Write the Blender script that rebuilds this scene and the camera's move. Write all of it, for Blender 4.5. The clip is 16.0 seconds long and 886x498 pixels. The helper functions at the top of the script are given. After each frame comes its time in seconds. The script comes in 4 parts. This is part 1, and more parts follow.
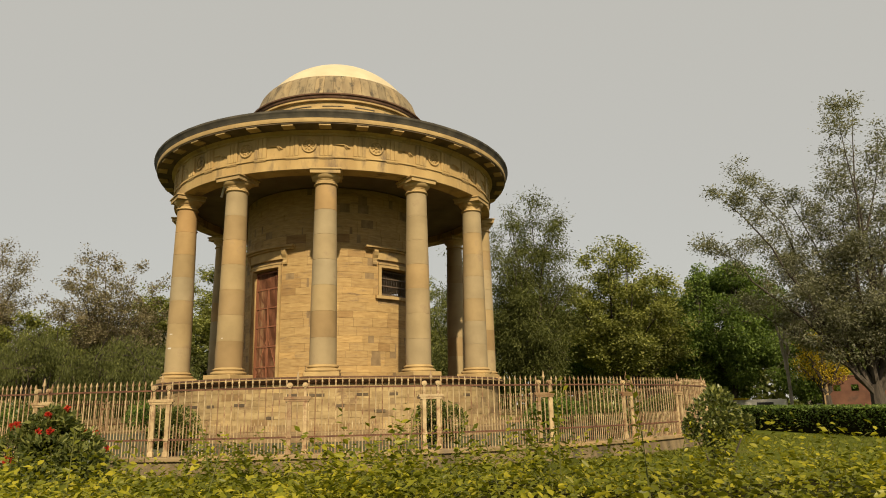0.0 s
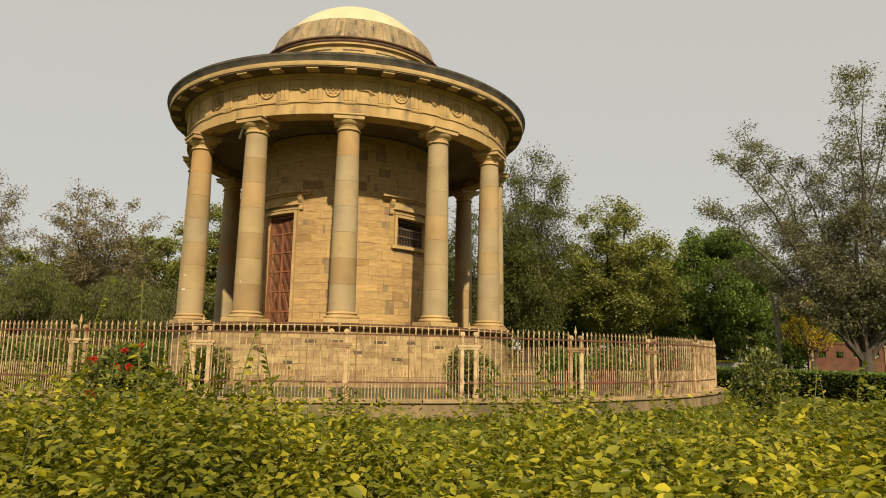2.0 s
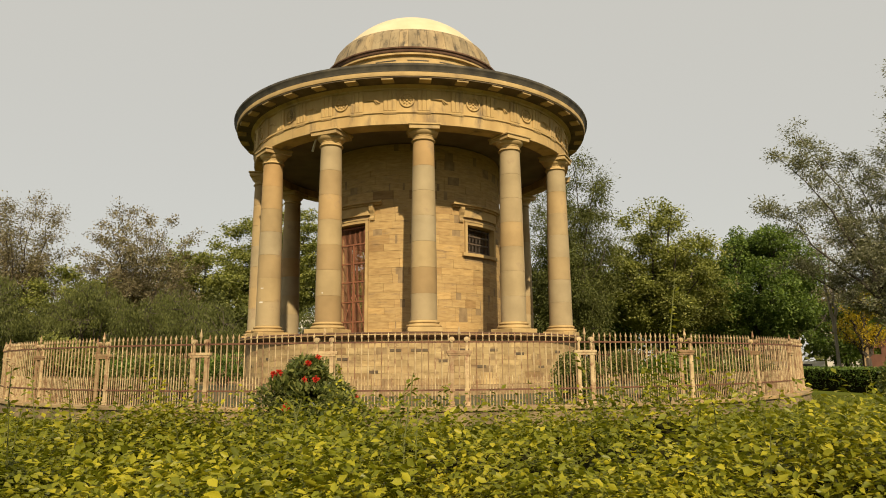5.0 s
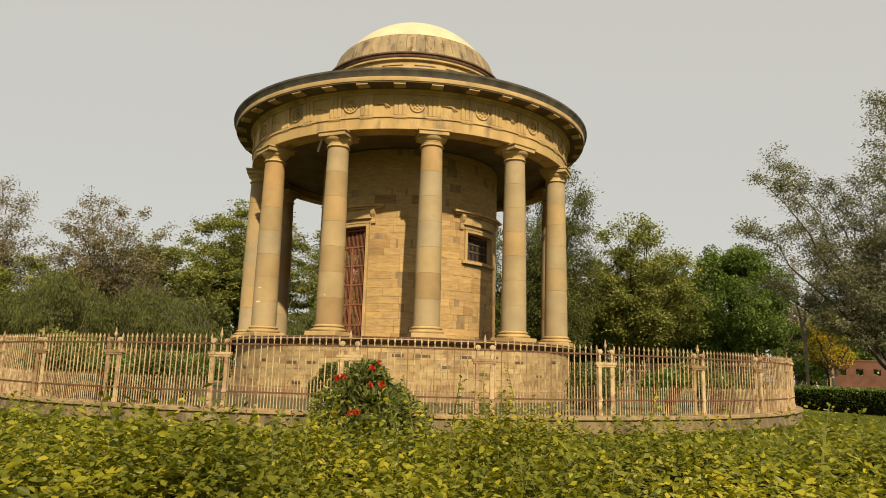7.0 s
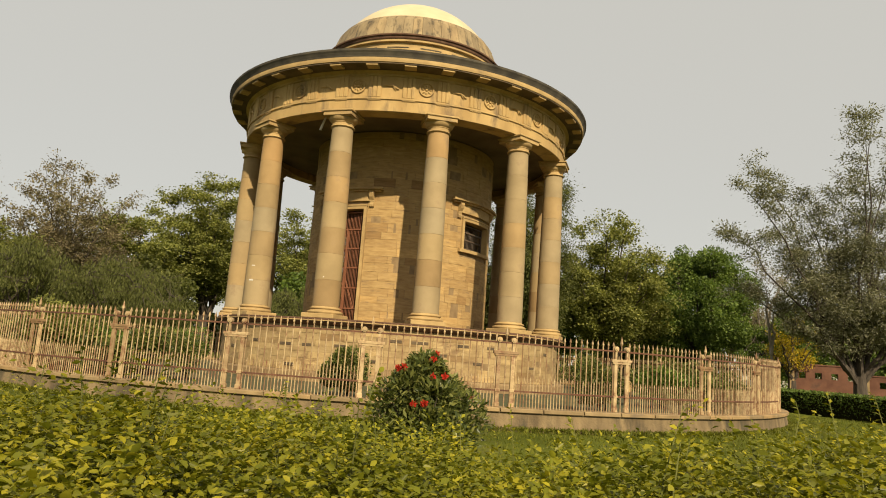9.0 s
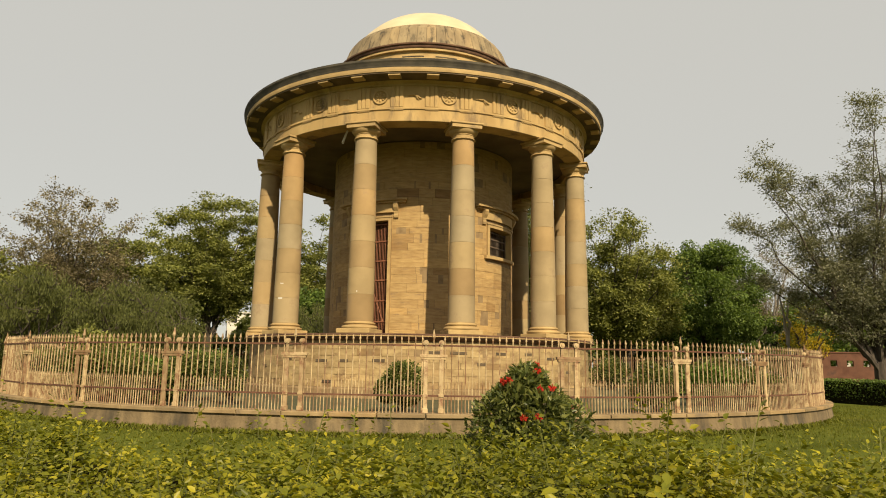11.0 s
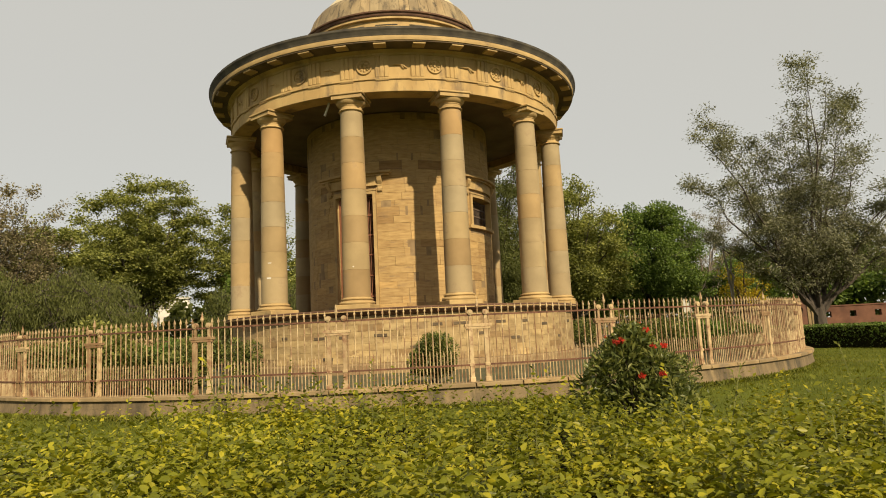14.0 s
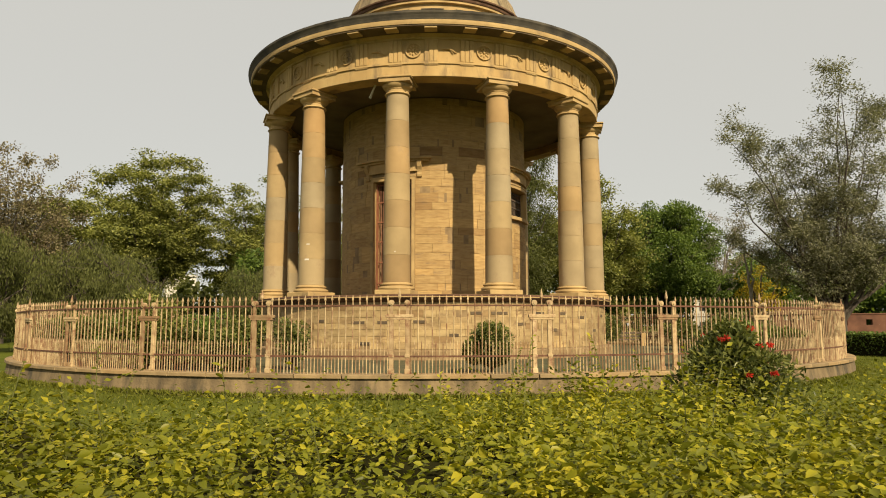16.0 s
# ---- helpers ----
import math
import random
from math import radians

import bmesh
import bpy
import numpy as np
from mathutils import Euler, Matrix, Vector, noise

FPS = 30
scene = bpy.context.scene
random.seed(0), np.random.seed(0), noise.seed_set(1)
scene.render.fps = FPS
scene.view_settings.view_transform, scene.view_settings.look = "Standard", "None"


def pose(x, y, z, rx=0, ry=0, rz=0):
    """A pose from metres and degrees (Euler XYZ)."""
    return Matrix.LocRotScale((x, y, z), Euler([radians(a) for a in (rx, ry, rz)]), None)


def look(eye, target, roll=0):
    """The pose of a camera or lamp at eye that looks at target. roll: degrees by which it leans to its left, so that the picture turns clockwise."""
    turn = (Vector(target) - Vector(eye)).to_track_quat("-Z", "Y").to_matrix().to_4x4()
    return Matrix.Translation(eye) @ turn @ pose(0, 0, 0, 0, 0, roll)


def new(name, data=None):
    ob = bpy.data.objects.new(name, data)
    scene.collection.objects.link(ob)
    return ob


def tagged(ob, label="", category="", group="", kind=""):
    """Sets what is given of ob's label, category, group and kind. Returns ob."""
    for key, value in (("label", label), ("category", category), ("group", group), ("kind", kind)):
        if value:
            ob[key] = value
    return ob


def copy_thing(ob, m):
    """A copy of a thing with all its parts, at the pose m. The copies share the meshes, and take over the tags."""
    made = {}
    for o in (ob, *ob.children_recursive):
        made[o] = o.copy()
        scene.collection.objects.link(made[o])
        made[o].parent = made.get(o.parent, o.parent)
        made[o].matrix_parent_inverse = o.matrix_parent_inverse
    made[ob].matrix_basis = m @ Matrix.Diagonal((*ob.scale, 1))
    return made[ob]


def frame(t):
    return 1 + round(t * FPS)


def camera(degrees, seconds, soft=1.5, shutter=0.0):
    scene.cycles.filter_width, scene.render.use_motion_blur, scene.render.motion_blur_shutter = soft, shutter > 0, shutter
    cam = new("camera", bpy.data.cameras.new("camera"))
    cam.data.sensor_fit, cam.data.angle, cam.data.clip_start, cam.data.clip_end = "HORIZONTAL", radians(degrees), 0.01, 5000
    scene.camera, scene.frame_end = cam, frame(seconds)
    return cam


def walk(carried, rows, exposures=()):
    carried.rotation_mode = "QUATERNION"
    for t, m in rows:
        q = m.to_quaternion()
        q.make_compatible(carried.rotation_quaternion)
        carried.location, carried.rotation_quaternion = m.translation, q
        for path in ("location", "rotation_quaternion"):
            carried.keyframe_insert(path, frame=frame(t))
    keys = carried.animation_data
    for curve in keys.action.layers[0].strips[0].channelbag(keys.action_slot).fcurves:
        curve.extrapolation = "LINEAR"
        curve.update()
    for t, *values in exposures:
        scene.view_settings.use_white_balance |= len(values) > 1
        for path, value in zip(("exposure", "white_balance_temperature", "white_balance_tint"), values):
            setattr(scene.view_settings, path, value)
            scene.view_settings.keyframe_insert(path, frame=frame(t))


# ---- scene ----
EXPOSURE = [(0.0, 0.18, 6750, 10), (2.0, 0.30, 6750, 10), (4.0, 0.35, 6750, 10), (13.0, 0.36, 6750, 10), (15.0, 0.36, 6750, 10), (16.0, 0.42, 6750, 10)]
cam = camera(66.32, 16.0, soft=1.0)
# seconds, x, y, z, tilt, roll, heading
PATH = [
    (0.0, 2.434, -38.846, 1.804, 103.02, 1.22, -5.27),
    (0.5, 1.994, -38.780, 1.836, 103.68, -2.08, -5.27),
    (1.0, 1.578, -38.689, 1.847, 101.02, -1.62, -4.65),
    (1.5, 1.157, -38.568, 1.868, 100.08, 0.16, -5.14),
    (2.0, 0.635, -38.612, 1.795, 99.02, -1.00, -7.34),
    (2.5, 0.198, -38.596, 1.815, 99.98, -0.18, -8.59),
    (3.0, -0.287, -38.527, 1.853, 99.33, 0.67, -7.40),
    (3.5, -0.842, -38.490, 1.845, 101.08, -1.25, -7.31),
    (4.0, -1.324, -38.435, 1.783, 100.52, -1.83, -5.69),
    (4.2, -1.505, -38.408, 1.772, 99.49, 1.65, -4.87),
    (6.3, -3.453, -38.287, 1.784, 99.93, -2.08, -7.92),
    (6.5, -3.644, -38.250, 1.790, 99.53, -0.43, -8.84),
    (7.0, -4.131, -38.149, 1.804, 100.10, -1.50, -9.41),
    (7.5, -4.645, -38.045, 1.828, 97.38, -0.40, -9.78),
    (8.0, -5.108, -37.933, 1.835, 99.48, -2.26, -9.71),
    (8.2, -5.286, -37.865, 1.847, 99.34, -4.01, -11.03),
    (10.3, -7.078, -37.131, 1.845, 98.63, -2.05, -15.80),
    (10.5, -7.253, -37.062, 1.852, 98.29, -2.05, -14.65),
    (11.0, -7.686, -36.900, 1.880, 99.67, -0.92, -13.67),
    (11.5, -8.232, -36.771, 1.827, 100.66, -2.69, -15.62),
    (12.0, -8.705, -36.595, 1.787, 100.22, -1.54, -15.16),
    (12.5, -9.186, -36.405, 1.772, 100.12, -3.08, -17.51),
    (13.0, -9.661, -36.240, 1.826, 99.52, -1.16, -15.30),
    (13.5, -10.153, -36.035, 1.864, 98.20, 0.81, -15.32),
    (14.0, -10.662, -35.882, 1.870, 97.26, 2.78, -19.72),
    (14.5, -11.089, -35.717, 1.875, 100.92, 0.89, -17.85),
    (15.0, -11.477, -35.519, 1.862, 101.38, 0.92, -19.46),
    (15.5, -11.948, -35.300, 1.829, 98.52, 1.08, -20.70),
    (16.0, -12.246, -35.047, 1.857, 96.42, 0.12, -20.02),
]
walk(cam, [(t, pose(x, y, z, tilt, roll, turn)) for t, x, y, z, tilt, roll, turn in PATH], EXPOSURE)

# ---- light ----
SUN_AZ, SUN_EL = radians(4.0), radians(36.0)
sun_way = Vector((math.sin(SUN_AZ) * math.cos(SUN_EL), -math.cos(SUN_AZ) * math.cos(SUN_EL), math.sin(SUN_EL)))
sun = new("sun", bpy.data.lights.new("sun", "SUN"))
sun.data.energy, sun.data.angle, sun.data.color = 5.0, radians(0.9), (1.0, 0.86, 0.62)
sun.matrix_world = look(sun_way * 60, (0, 0, 0))

world = bpy.data.worlds.new("hazy_sky")
scene.world = world
world.use_nodes = True
wn, wl = world.node_tree.nodes, world.node_tree.links
wn.clear()
sky = wn.new("ShaderNodeTexSky")
sky.sky_type, sky.sun_disc = "NISHITA", False
sky.sun_elevation, sky.sun_rotation = SUN_EL, math.pi - SUN_AZ
sky.air_density, sky.dust_density, sky.ozone_density, sky.altitude = 1.0, 0.6, 1.0, 60
haze = wn.new("ShaderNodeMix")
haze.data_type = "RGBA"
haze.inputs[0].default_value = 0.86
haze.inputs[7].default_value = (5.98, 5.88, 5.36, 1)
back = wn.new("ShaderNodeBackground")
back.inputs[1].default_value = 0.085
wout = wn.new("ShaderNodeOutputWorld")
wl.new(sky.outputs[0], haze.inputs[6])
wl.new(haze.outputs[2], back.inputs[0])
wl.new(back.outputs[0], wout.inputs[0])


# ---- materials ----
def material(name, dark, light, scale=3.0, rough=0.85, bump=0.3, bump_scale=40.0, vary="", stain=None, stain_scale=0.6, stain_amount=0.5,
             stretch=(1, 1, 1), metal=0.0, translucent=None, tints=None, patch=0.0, gloss=0.5):
    """A procedural surface: two-scale noise between two colours, piece by piece tints, stains and fine relief."""
    m = bpy.data.materials.new(name)
    m.use_nodes = True
    n, l = m.node_tree.nodes, m.node_tree.links
    b = n["Principled BSDF"]
    b.inputs["Roughness"].default_value, b.inputs["Metallic"].default_value, b.inputs["Specular IOR Level"].default_value = rough, metal, gloss
    mp = n.new("ShaderNodeMapping")
    mp.inputs["Scale"].default_value = stretch
    geo = n.new("ShaderNodeNewGeometry")
    l.new(geo.outputs["Position"], mp.inputs["Vector"])
    big = n.new("ShaderNodeTexNoise")
    big.inputs["Scale"].default_value, big.inputs["Detail"].default_value = scale, 6
    l.new(mp.outputs[0], big.inputs["Vector"])
    ramp = n.new("ShaderNodeValToRGB")
    ramp.color_ramp.elements[0].position, ramp.color_ramp.elements[1].position = 0.32, 0.68
    ramp.color_ramp.elements[0].color, ramp.color_ramp.elements[1].color = (*dark, 1), (*light, 1)
    l.new(big.outputs[0], ramp.inputs[0])
    colour = ramp.outputs[0]
    if vary:
        source = n.new("ShaderNodeObjectInfo").outputs["Random"] if vary == "object" else geo.outputs["Random Per Island"]
        tint = n.new("ShaderNodeValToRGB")
        tint.color_ramp.interpolation = "LINEAR"
        stops = tints or ((0.0, (0.72, 0.70, 0.68)), (0.35, (0.95, 0.93, 0.9)), (0.7, (1.08, 1.03, 0.95)), (1.0, (1.2, 1.08, 0.92)))
        e = tint.color_ramp.elements
        e[0].position, e[0].color = stops[0][0], (*stops[0][1], 1)
        e[1].position, e[1].color = stops[-1][0], (*stops[-1][1], 1)
        for p, c in stops[1:-1]:
            e.new(p).color = (*c, 1)
        if patch:
            spot = n.new("ShaderNodeTexNoise")
            spot.inputs["Scale"].default_value, spot.inputs["Detail"].default_value = 2.6, 3
            l.new(geo.outputs["Position"], spot.inputs["Vector"])
            wide = n.new("ShaderNodeMapRange")
            wide.inputs["From Min"].default_value, wide.inputs["From Max"].default_value = 0.3, 0.7
            l.new(spot.outputs[0], wide.inputs["Value"])
            both = n.new("ShaderNodeMix")
            both.inputs[0].default_value = patch
            l.new(source, both.inputs[2])
            l.new(wide.outputs[0], both.inputs[3])
            source = both.outputs[0]
        l.new(source, tint.inputs[0])
        mul = n.new("ShaderNodeMix")
        mul.data_type, mul.blend_type = "RGBA", "MULTIPLY"
        mul.inputs[0].default_value = 1.0
        l.new(colour, mul.inputs[6])
        l.new(tint.outputs[0], mul.inputs[7])
        colour = mul.outputs[2]
    if stain:
        sn = n.new("ShaderNodeTexNoise")
        sn.inputs["Scale"].default_value, sn.inputs["Detail"].default_value, sn.inputs["Roughness"].default_value = stain_scale, 8, 0.65
        l.new(mp.outputs[0], sn.inputs["Vector"])
        sr = n.new("ShaderNodeMapRange")
        sr.inputs["From Min"].default_value, sr.inputs["From Max"].default_value = 0.68 - 0.3 * stain_amount, 0.78 - 0.2 * stain_amount
        sr.inputs["To Max"].default_value = 0.85
        l.new(sn.outputs[0], sr.inputs["Value"])
        sm = n.new("ShaderNodeMix")
        sm.data_type = "RGBA"
        sm.inputs[7].default_value = (*stain, 1)
        l.new(sr.outputs[0], sm.inputs[0])
        l.new(colour, sm.inputs[6])
        colour = sm.outputs[2]
    l.new(colour, b.inputs["Base Color"])
    if bump:
        fine = n.new("ShaderNodeTexNoise")
        fine.inputs["Scale"].default_value, fine.inputs["Detail"].default_value = bump_scale, 5
        l.new(geo.outputs["Position"], fine.inputs["Vector"])
        bp = n.new("ShaderNodeBump")
        bp.inputs["Strength"].default_value, bp.inputs["Distance"].default_value = bump, 0.02
        l.new(fine.outputs[0], bp.inputs["Height"])
        l.new(bp.outputs[0], b.inputs["Normal"])
    if translucent:
        tr = n.new("ShaderNodeBsdfTranslucent")
        tm = n.new("ShaderNodeMix")
        tm.data_type, tm.blend_type = "RGBA", "MULTIPLY"
        tm.inputs[0].default_value = 1.0
        tm.inputs[7].default_value = (*translucent, 1)
        l.new(colour, tm.inputs[6])
        l.new(tm.outputs[2], tr.inputs[0])
        mix = n.new("ShaderNodeMixShader")
        mix.inputs[0].default_value = 0.35
        l.new(b.outputs[0], mix.inputs[1])
        l.new(tr.outputs[0], mix.inputs[2])
        l.new(mix.outputs[0], n["Material Output"].inputs[0])
    return m


def leaf_material(name, dark, mid, light, rough=0.55, low=0.75, patch=0.0):
    return material(name, (low, low, low), (1.1, 1.1, 1.1), 0.5, rough, 0, vary="island", patch=patch, gloss=0.2, tints=((0.0, dark), (0.5, mid), (1.0, light)), translucent=(1.25, 1.3, 0.7))


STONE = material("golden_sandstone", (0.31, 0.205, 0.085), (0.45, 0.31, 0.13), 1.4, stain=(0.15, 0.105, 0.065), stain_scale=0.9, stain_amount=0.3)
BLOCK = material("ashlar_sandstone", (0.29, 0.182, 0.07), (0.42, 0.285, 0.12), 2.2, vary="object", stain=(0.17, 0.105, 0.055), stain_scale=1.1, stain_amount=0.42, stretch=(1, 1, 5.0),
                 tints=((0.0, (0.64, 0.56, 0.50)), (0.05, (0.82, 0.76, 0.70)), (0.12, (0.95, 0.92, 0.88)), (0.7, (1.0, 1.0, 0.98)), (1.0, (1.2, 1.17, 1.08))))
PLINTH = material("plinth_sandstone", (0.25, 0.172, 0.078), (0.40, 0.292, 0.142), 1.7, vary="object", stain=(0.17, 0.10, 0.05), stain_scale=1.5, stain_amount=0.5, stretch=(1, 1, 2.2), bump=0.7, bump_scale=9.0,
                  tints=((0.0, (0.66, 0.56, 0.48)), (0.06, (0.86, 0.80, 0.74)), (0.15, (0.95, 0.93, 0.9)), (0.75, (1.0, 1.0, 0.97)), (1.0, (1.25, 1.22, 1.14))))
DRUM = material("column_sandstone", (0.262, 0.192, 0.094), (0.352, 0.262, 0.132), 0.9, vary="object", bump=0.25, bump_scale=22.0, stain=(0.24, 0.165, 0.095), stain_scale=0.9, stain_amount=0.34,
                tints=((0.0, (0.82, 0.70, 0.58)), (0.25, (0.98, 0.94, 0.9)), (0.55, (0.98, 1.04, 1.2)), (0.8, (1.06, 1.02, 0.95)), (1.0, (1.12, 0.92, 0.72))))
FRIEZE = material("frieze_sandstone", (0.345, 0.224, 0.085), (0.471, 0.322, 0.130), 1.2, stain=(0.13, 0.09, 0.055), stain_scale=1.3, stain_amount=0.52, stretch=(1, 1, 0.3))
CORNICE = material("weathered_cornice", (0.035, 0.03, 0.024), (0.10, 0.085, 0.06), 1.5, 0.95, 0.5, 25)
RING = material("weathered_dome_ring", (0.20, 0.15, 0.085), (0.31, 0.24, 0.135), 2.2, vary="object", stain=(0.035, 0.028, 0.02), stain_scale=3.6, stain_amount=0.55, stretch=(1, 1, 0.22))
EDGE = material("brown_weathered_shaded_edge", (0.07, 0.034, 0.02), (0.14, 0.075, 0.043), 1.6, 0.95, 0.5, 25, stain=(0.30, 0.21, 0.12), stain_scale=1.3, stain_amount=0.2)
DOME = material("pale_dome_plaster", (0.47, 0.385, 0.235), (0.57, 0.475, 0.30), 0.8, 0.7, 0.1)
MORTAR = material("brown_joint_mortar", (0.17, 0.11, 0.052), (0.27, 0.185, 0.09), 3)
SOFFIT = material("stain_and_shade_brown", (0.06, 0.042, 0.026), (0.14, 0.098, 0.055), 1.3, 0.95, 0.4, 20)
PLASTER = material("dark_ceiling_plaster", (0.10, 0.072, 0.042), (0.17, 0.125, 0.07), 0.8)
WOOD = material("red_brown_wood", (0.15, 0.05, 0.022), (0.28, 0.11, 0.05), 4, 0.7, 0.3, 60, stretch=(6, 6, 0.6))
IRON = material("rusty_cream_iron", (0.33, 0.235, 0.125), (0.50, 0.38, 0.22), 3.5, 0.7, 0.25, 80, vary="object", stain=(0.17, 0.065, 0.03), stain_scale=4.5, stain_amount=0.66,
                tints=((0.0, (0.50, 0.40, 0.32)), (0.3, (0.82, 0.78, 0.72)), (0.6, (0.98, 0.98, 0.95)), (1.0, (1.12, 1.08, 0.98))))
RUST = material("rusted_iron", (0.075, 0.03, 0.017), (0.16, 0.07, 0.036), 6, 0.85, 0.4, 60)
DARKIRON = material("dark_window_iron", (0.05, 0.035, 0.025), (0.12, 0.08, 0.05), 6, 0.7)
KERB = material("mossy_kerb_stone", (0.10, 0.071, 0.038), (0.24, 0.172, 0.088), 2.4, 0.95, 0.9, 14, stain=(0.04, 0.036, 0.024), stain_scale=1.6, stain_amount=0.62, stretch=(1, 1, 0.3))
COPING = material("pale_coping_stone", (0.21, 0.148, 0.074), (0.33, 0.24, 0.125), 2.0, 0.9, 0.4, 25, vary="object", stain=(0.16, 0.12, 0.08), stain_scale=1.5, stain_amount=0.4)
GRASS = material("lawn_soil", (0.06, 0.072, 0.010), (0.105, 0.12, 0.018), 0.35, 0.95, 0.8, 14, stain=(0.12, 0.10, 0.04), stain_scale=0.25, stain_amount=0.3, gloss=0.05)
# earth colour lowered to include the shadow of the shrubs over it
EARTH = material("shaded_dry_earth", (0.042, 0.044, 0.015), (0.085, 0.074, 0.028), 0.8, 0.95, 0.7, 14, stain=(0.05, 0.07, 0.018), stain_scale=0.5, stain_amount=0.5)
BARK = material("grey_brown_bark", (0.035, 0.027, 0.02), (0.08, 0.062, 0.046), 3, 0.95, 0.8, 12, stretch=(3, 3, 0.6))
PALEBARK = material("pale_bark", (0.17, 0.14, 0.11), (0.30, 0.26, 0.21), 3, 0.95, 0.6, 12, stretch=(3, 3, 0.6))
BRICK = material("red_brick_wall", (0.095, 0.040, 0.024), (0.165, 0.075, 0.045), 1.0, 0.95, 0.6, 8, stain=(0.05, 0.035, 0.028), stain_scale=0.4, stain_amount=0.4)
WHITEWALL = material("pale_house_wall", (0.50, 0.47, 0.40), (0.62, 0.58, 0.50), 0.5, 0.9, 0.2)
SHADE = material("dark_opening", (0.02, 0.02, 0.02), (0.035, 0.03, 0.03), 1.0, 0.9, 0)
HEDGE_LEAF = leaf_material("hedge_leaf", (0.065, 0.078, 0.010), (0.194, 0.200, 0.018), (0.562, 0.470, 0.036), 0.40, 0.65, 0.5)
GRASS_BLADE = leaf_material("grass_blade", (0.085, 0.095, 0.012), (0.135, 0.145, 0.018), (0.200, 0.200, 0.030), 0.6)
HEDGE_CORE = material("hedge_core_shade", (0.010, 0.010, 0.004), (0.025, 0.024, 0.008), 6, 0.95, 0.8, 20, gloss=0.0)
BUSH_LEAF = leaf_material("bush_leaf", (0.057, 0.073, 0.022), (0.119, 0.138, 0.040), (0.263, 0.263, 0.075), 0.32)
STEM = material("green_brown_stem", (0.09, 0.10, 0.02), (0.18, 0.18, 0.04), 8, 0.8, 0.2)
PETAL = leaf_material("red_petal", (0.300, 0.014, 0.008), (0.450, 0.028, 0.014), (0.562, 0.070, 0.035))
YELLOWLEAF = leaf_material("yellow_blossom", (0.35, 0.24, 0.01), (0.50, 0.36, 0.02), (0.60, 0.46, 0.05))
FINE_LEAF = leaf_material("feathery_grey_green", (0.120, 0.120, 0.076), (0.185, 0.182, 0.115), (0.265, 0.260, 0.165), 0.6)
WEEP_LEAF = leaf_material("weeping_olive_green", (0.074, 0.084, 0.024), (0.110, 0.120, 0.034), (0.158, 0.168, 0.048), 0.6)
MANGO_LEAF = leaf_material("deep_green_leaf", (0.056, 0.092, 0.020), (0.112, 0.166, 0.035), (0.202, 0.267, 0.058), 0.5)
FRESH_LEAF = leaf_material("fresh_green_leaf", (0.109, 0.123, 0.034), (0.211, 0.224, 0.059), (0.352, 0.345, 0.095), 0.55)
DRY_LEAF = leaf_material("sparse_brown_leaf", (0.143, 0.111, 0.068), (0.215, 0.176, 0.104), (0.299, 0.260, 0.143), 0.6)


# ---- mesh helpers ----
def mesh_of(name, verts, faces, mat, smooth=False):
    me = bpy.data.meshes.new(name)
    me.from_pydata([tuple(v) for v in verts], [], faces)
    me.materials.append(mat)
    me.update()
    if smooth:
        me.shade_smooth()
        me.set_sharp_from_angle(angle=radians(32))
    return me


def part(name, me, parent, label="", m=None):
    ob = new(name, me)
    ob.parent = parent
    if m is not None:
        ob.matrix_basis = m
    if label:
        ob["label"] = label
    return ob


def thing(name, label, category, me=None, m=None, group="", kind=""):
    ob = tagged(new(name, me), label, category, group, kind)
    if m is not None:
        ob.matrix_basis = m
    return ob


def around(radius, degrees, z=0.0):
    """The pose at an angle of the ring round the monument, its own -y facing outwards."""
    a = radians(degrees)
    return pose(radius * math.sin(a), -radius * math.cos(a), z, 0, 0, degrees)


def lathe(profile, steps=96, closed=False):
    """Verts and faces of a profile of (radius, z) turned round the z axis."""
    k = len(profile)
    verts, faces = [], []
    for i in range(steps):
        a = 2 * math.pi * i / steps
        for r, z in profile:
            verts.append((r * math.sin(a), -r * math.cos(a), z))
    for i in range(steps):
        j = (i + 1) % steps
        for p in range(k if closed else k - 1):
            q = (p + 1) % k
            faces.append((i * k + p, j * k + p, j * k + q, i * k + q))
    return verts, faces


def arc_block(r0, r1, a0, a1, z0, z1, n=2, bevel=0.0):
    """A curved block between two radii, angles in degrees and heights; bevel draws the outer face in."""
    verts, faces = [], []
    da = math.degrees(bevel / r1) if bevel else 0
    for i in range(n + 1):
        t = i / n
        a = radians(a0 + (a1 - a0) * t)
        b = radians(a0 + da + (a1 - a0 - 2 * da) * t)
        s, c, sb, cb = math.sin(a), math.cos(a), math.sin(b), math.cos(b)
        if bevel:
            rm = r1 - bevel
            ring = [(r0, z0, s, c), (rm, z0, s, c), (r1, z0 + bevel, sb, cb), (r1, z1 - bevel, sb, cb), (rm, z1, s, c), (r0, z1, s, c)]
        else:
            ring = [(r0, z0, s, c), (r1, z0, s, c), (r1, z1, s, c), (r0, z1, s, c)]
        verts += [(r * ss, -r * cc, z) for r, z, ss, cc in ring]
    k = 6 if bevel else 4
    for i in range(n):
        for p in range(k):
            q = (p + 1) % k
            faces.append((i * k + p, (i + 1) * k + p, (i + 1) * k + q, i * k + q))
    faces.append(tuple(range(k))[::-1])
    faces.append(tuple(n * k + p for p in range(k)))
    return verts, faces


def merged(pieces):
    verts, faces = [], []
    for v, f in pieces:
        o = len(verts)
        verts += v
        faces += [tuple(i + o for i in q) for q in f]
    return verts, faces


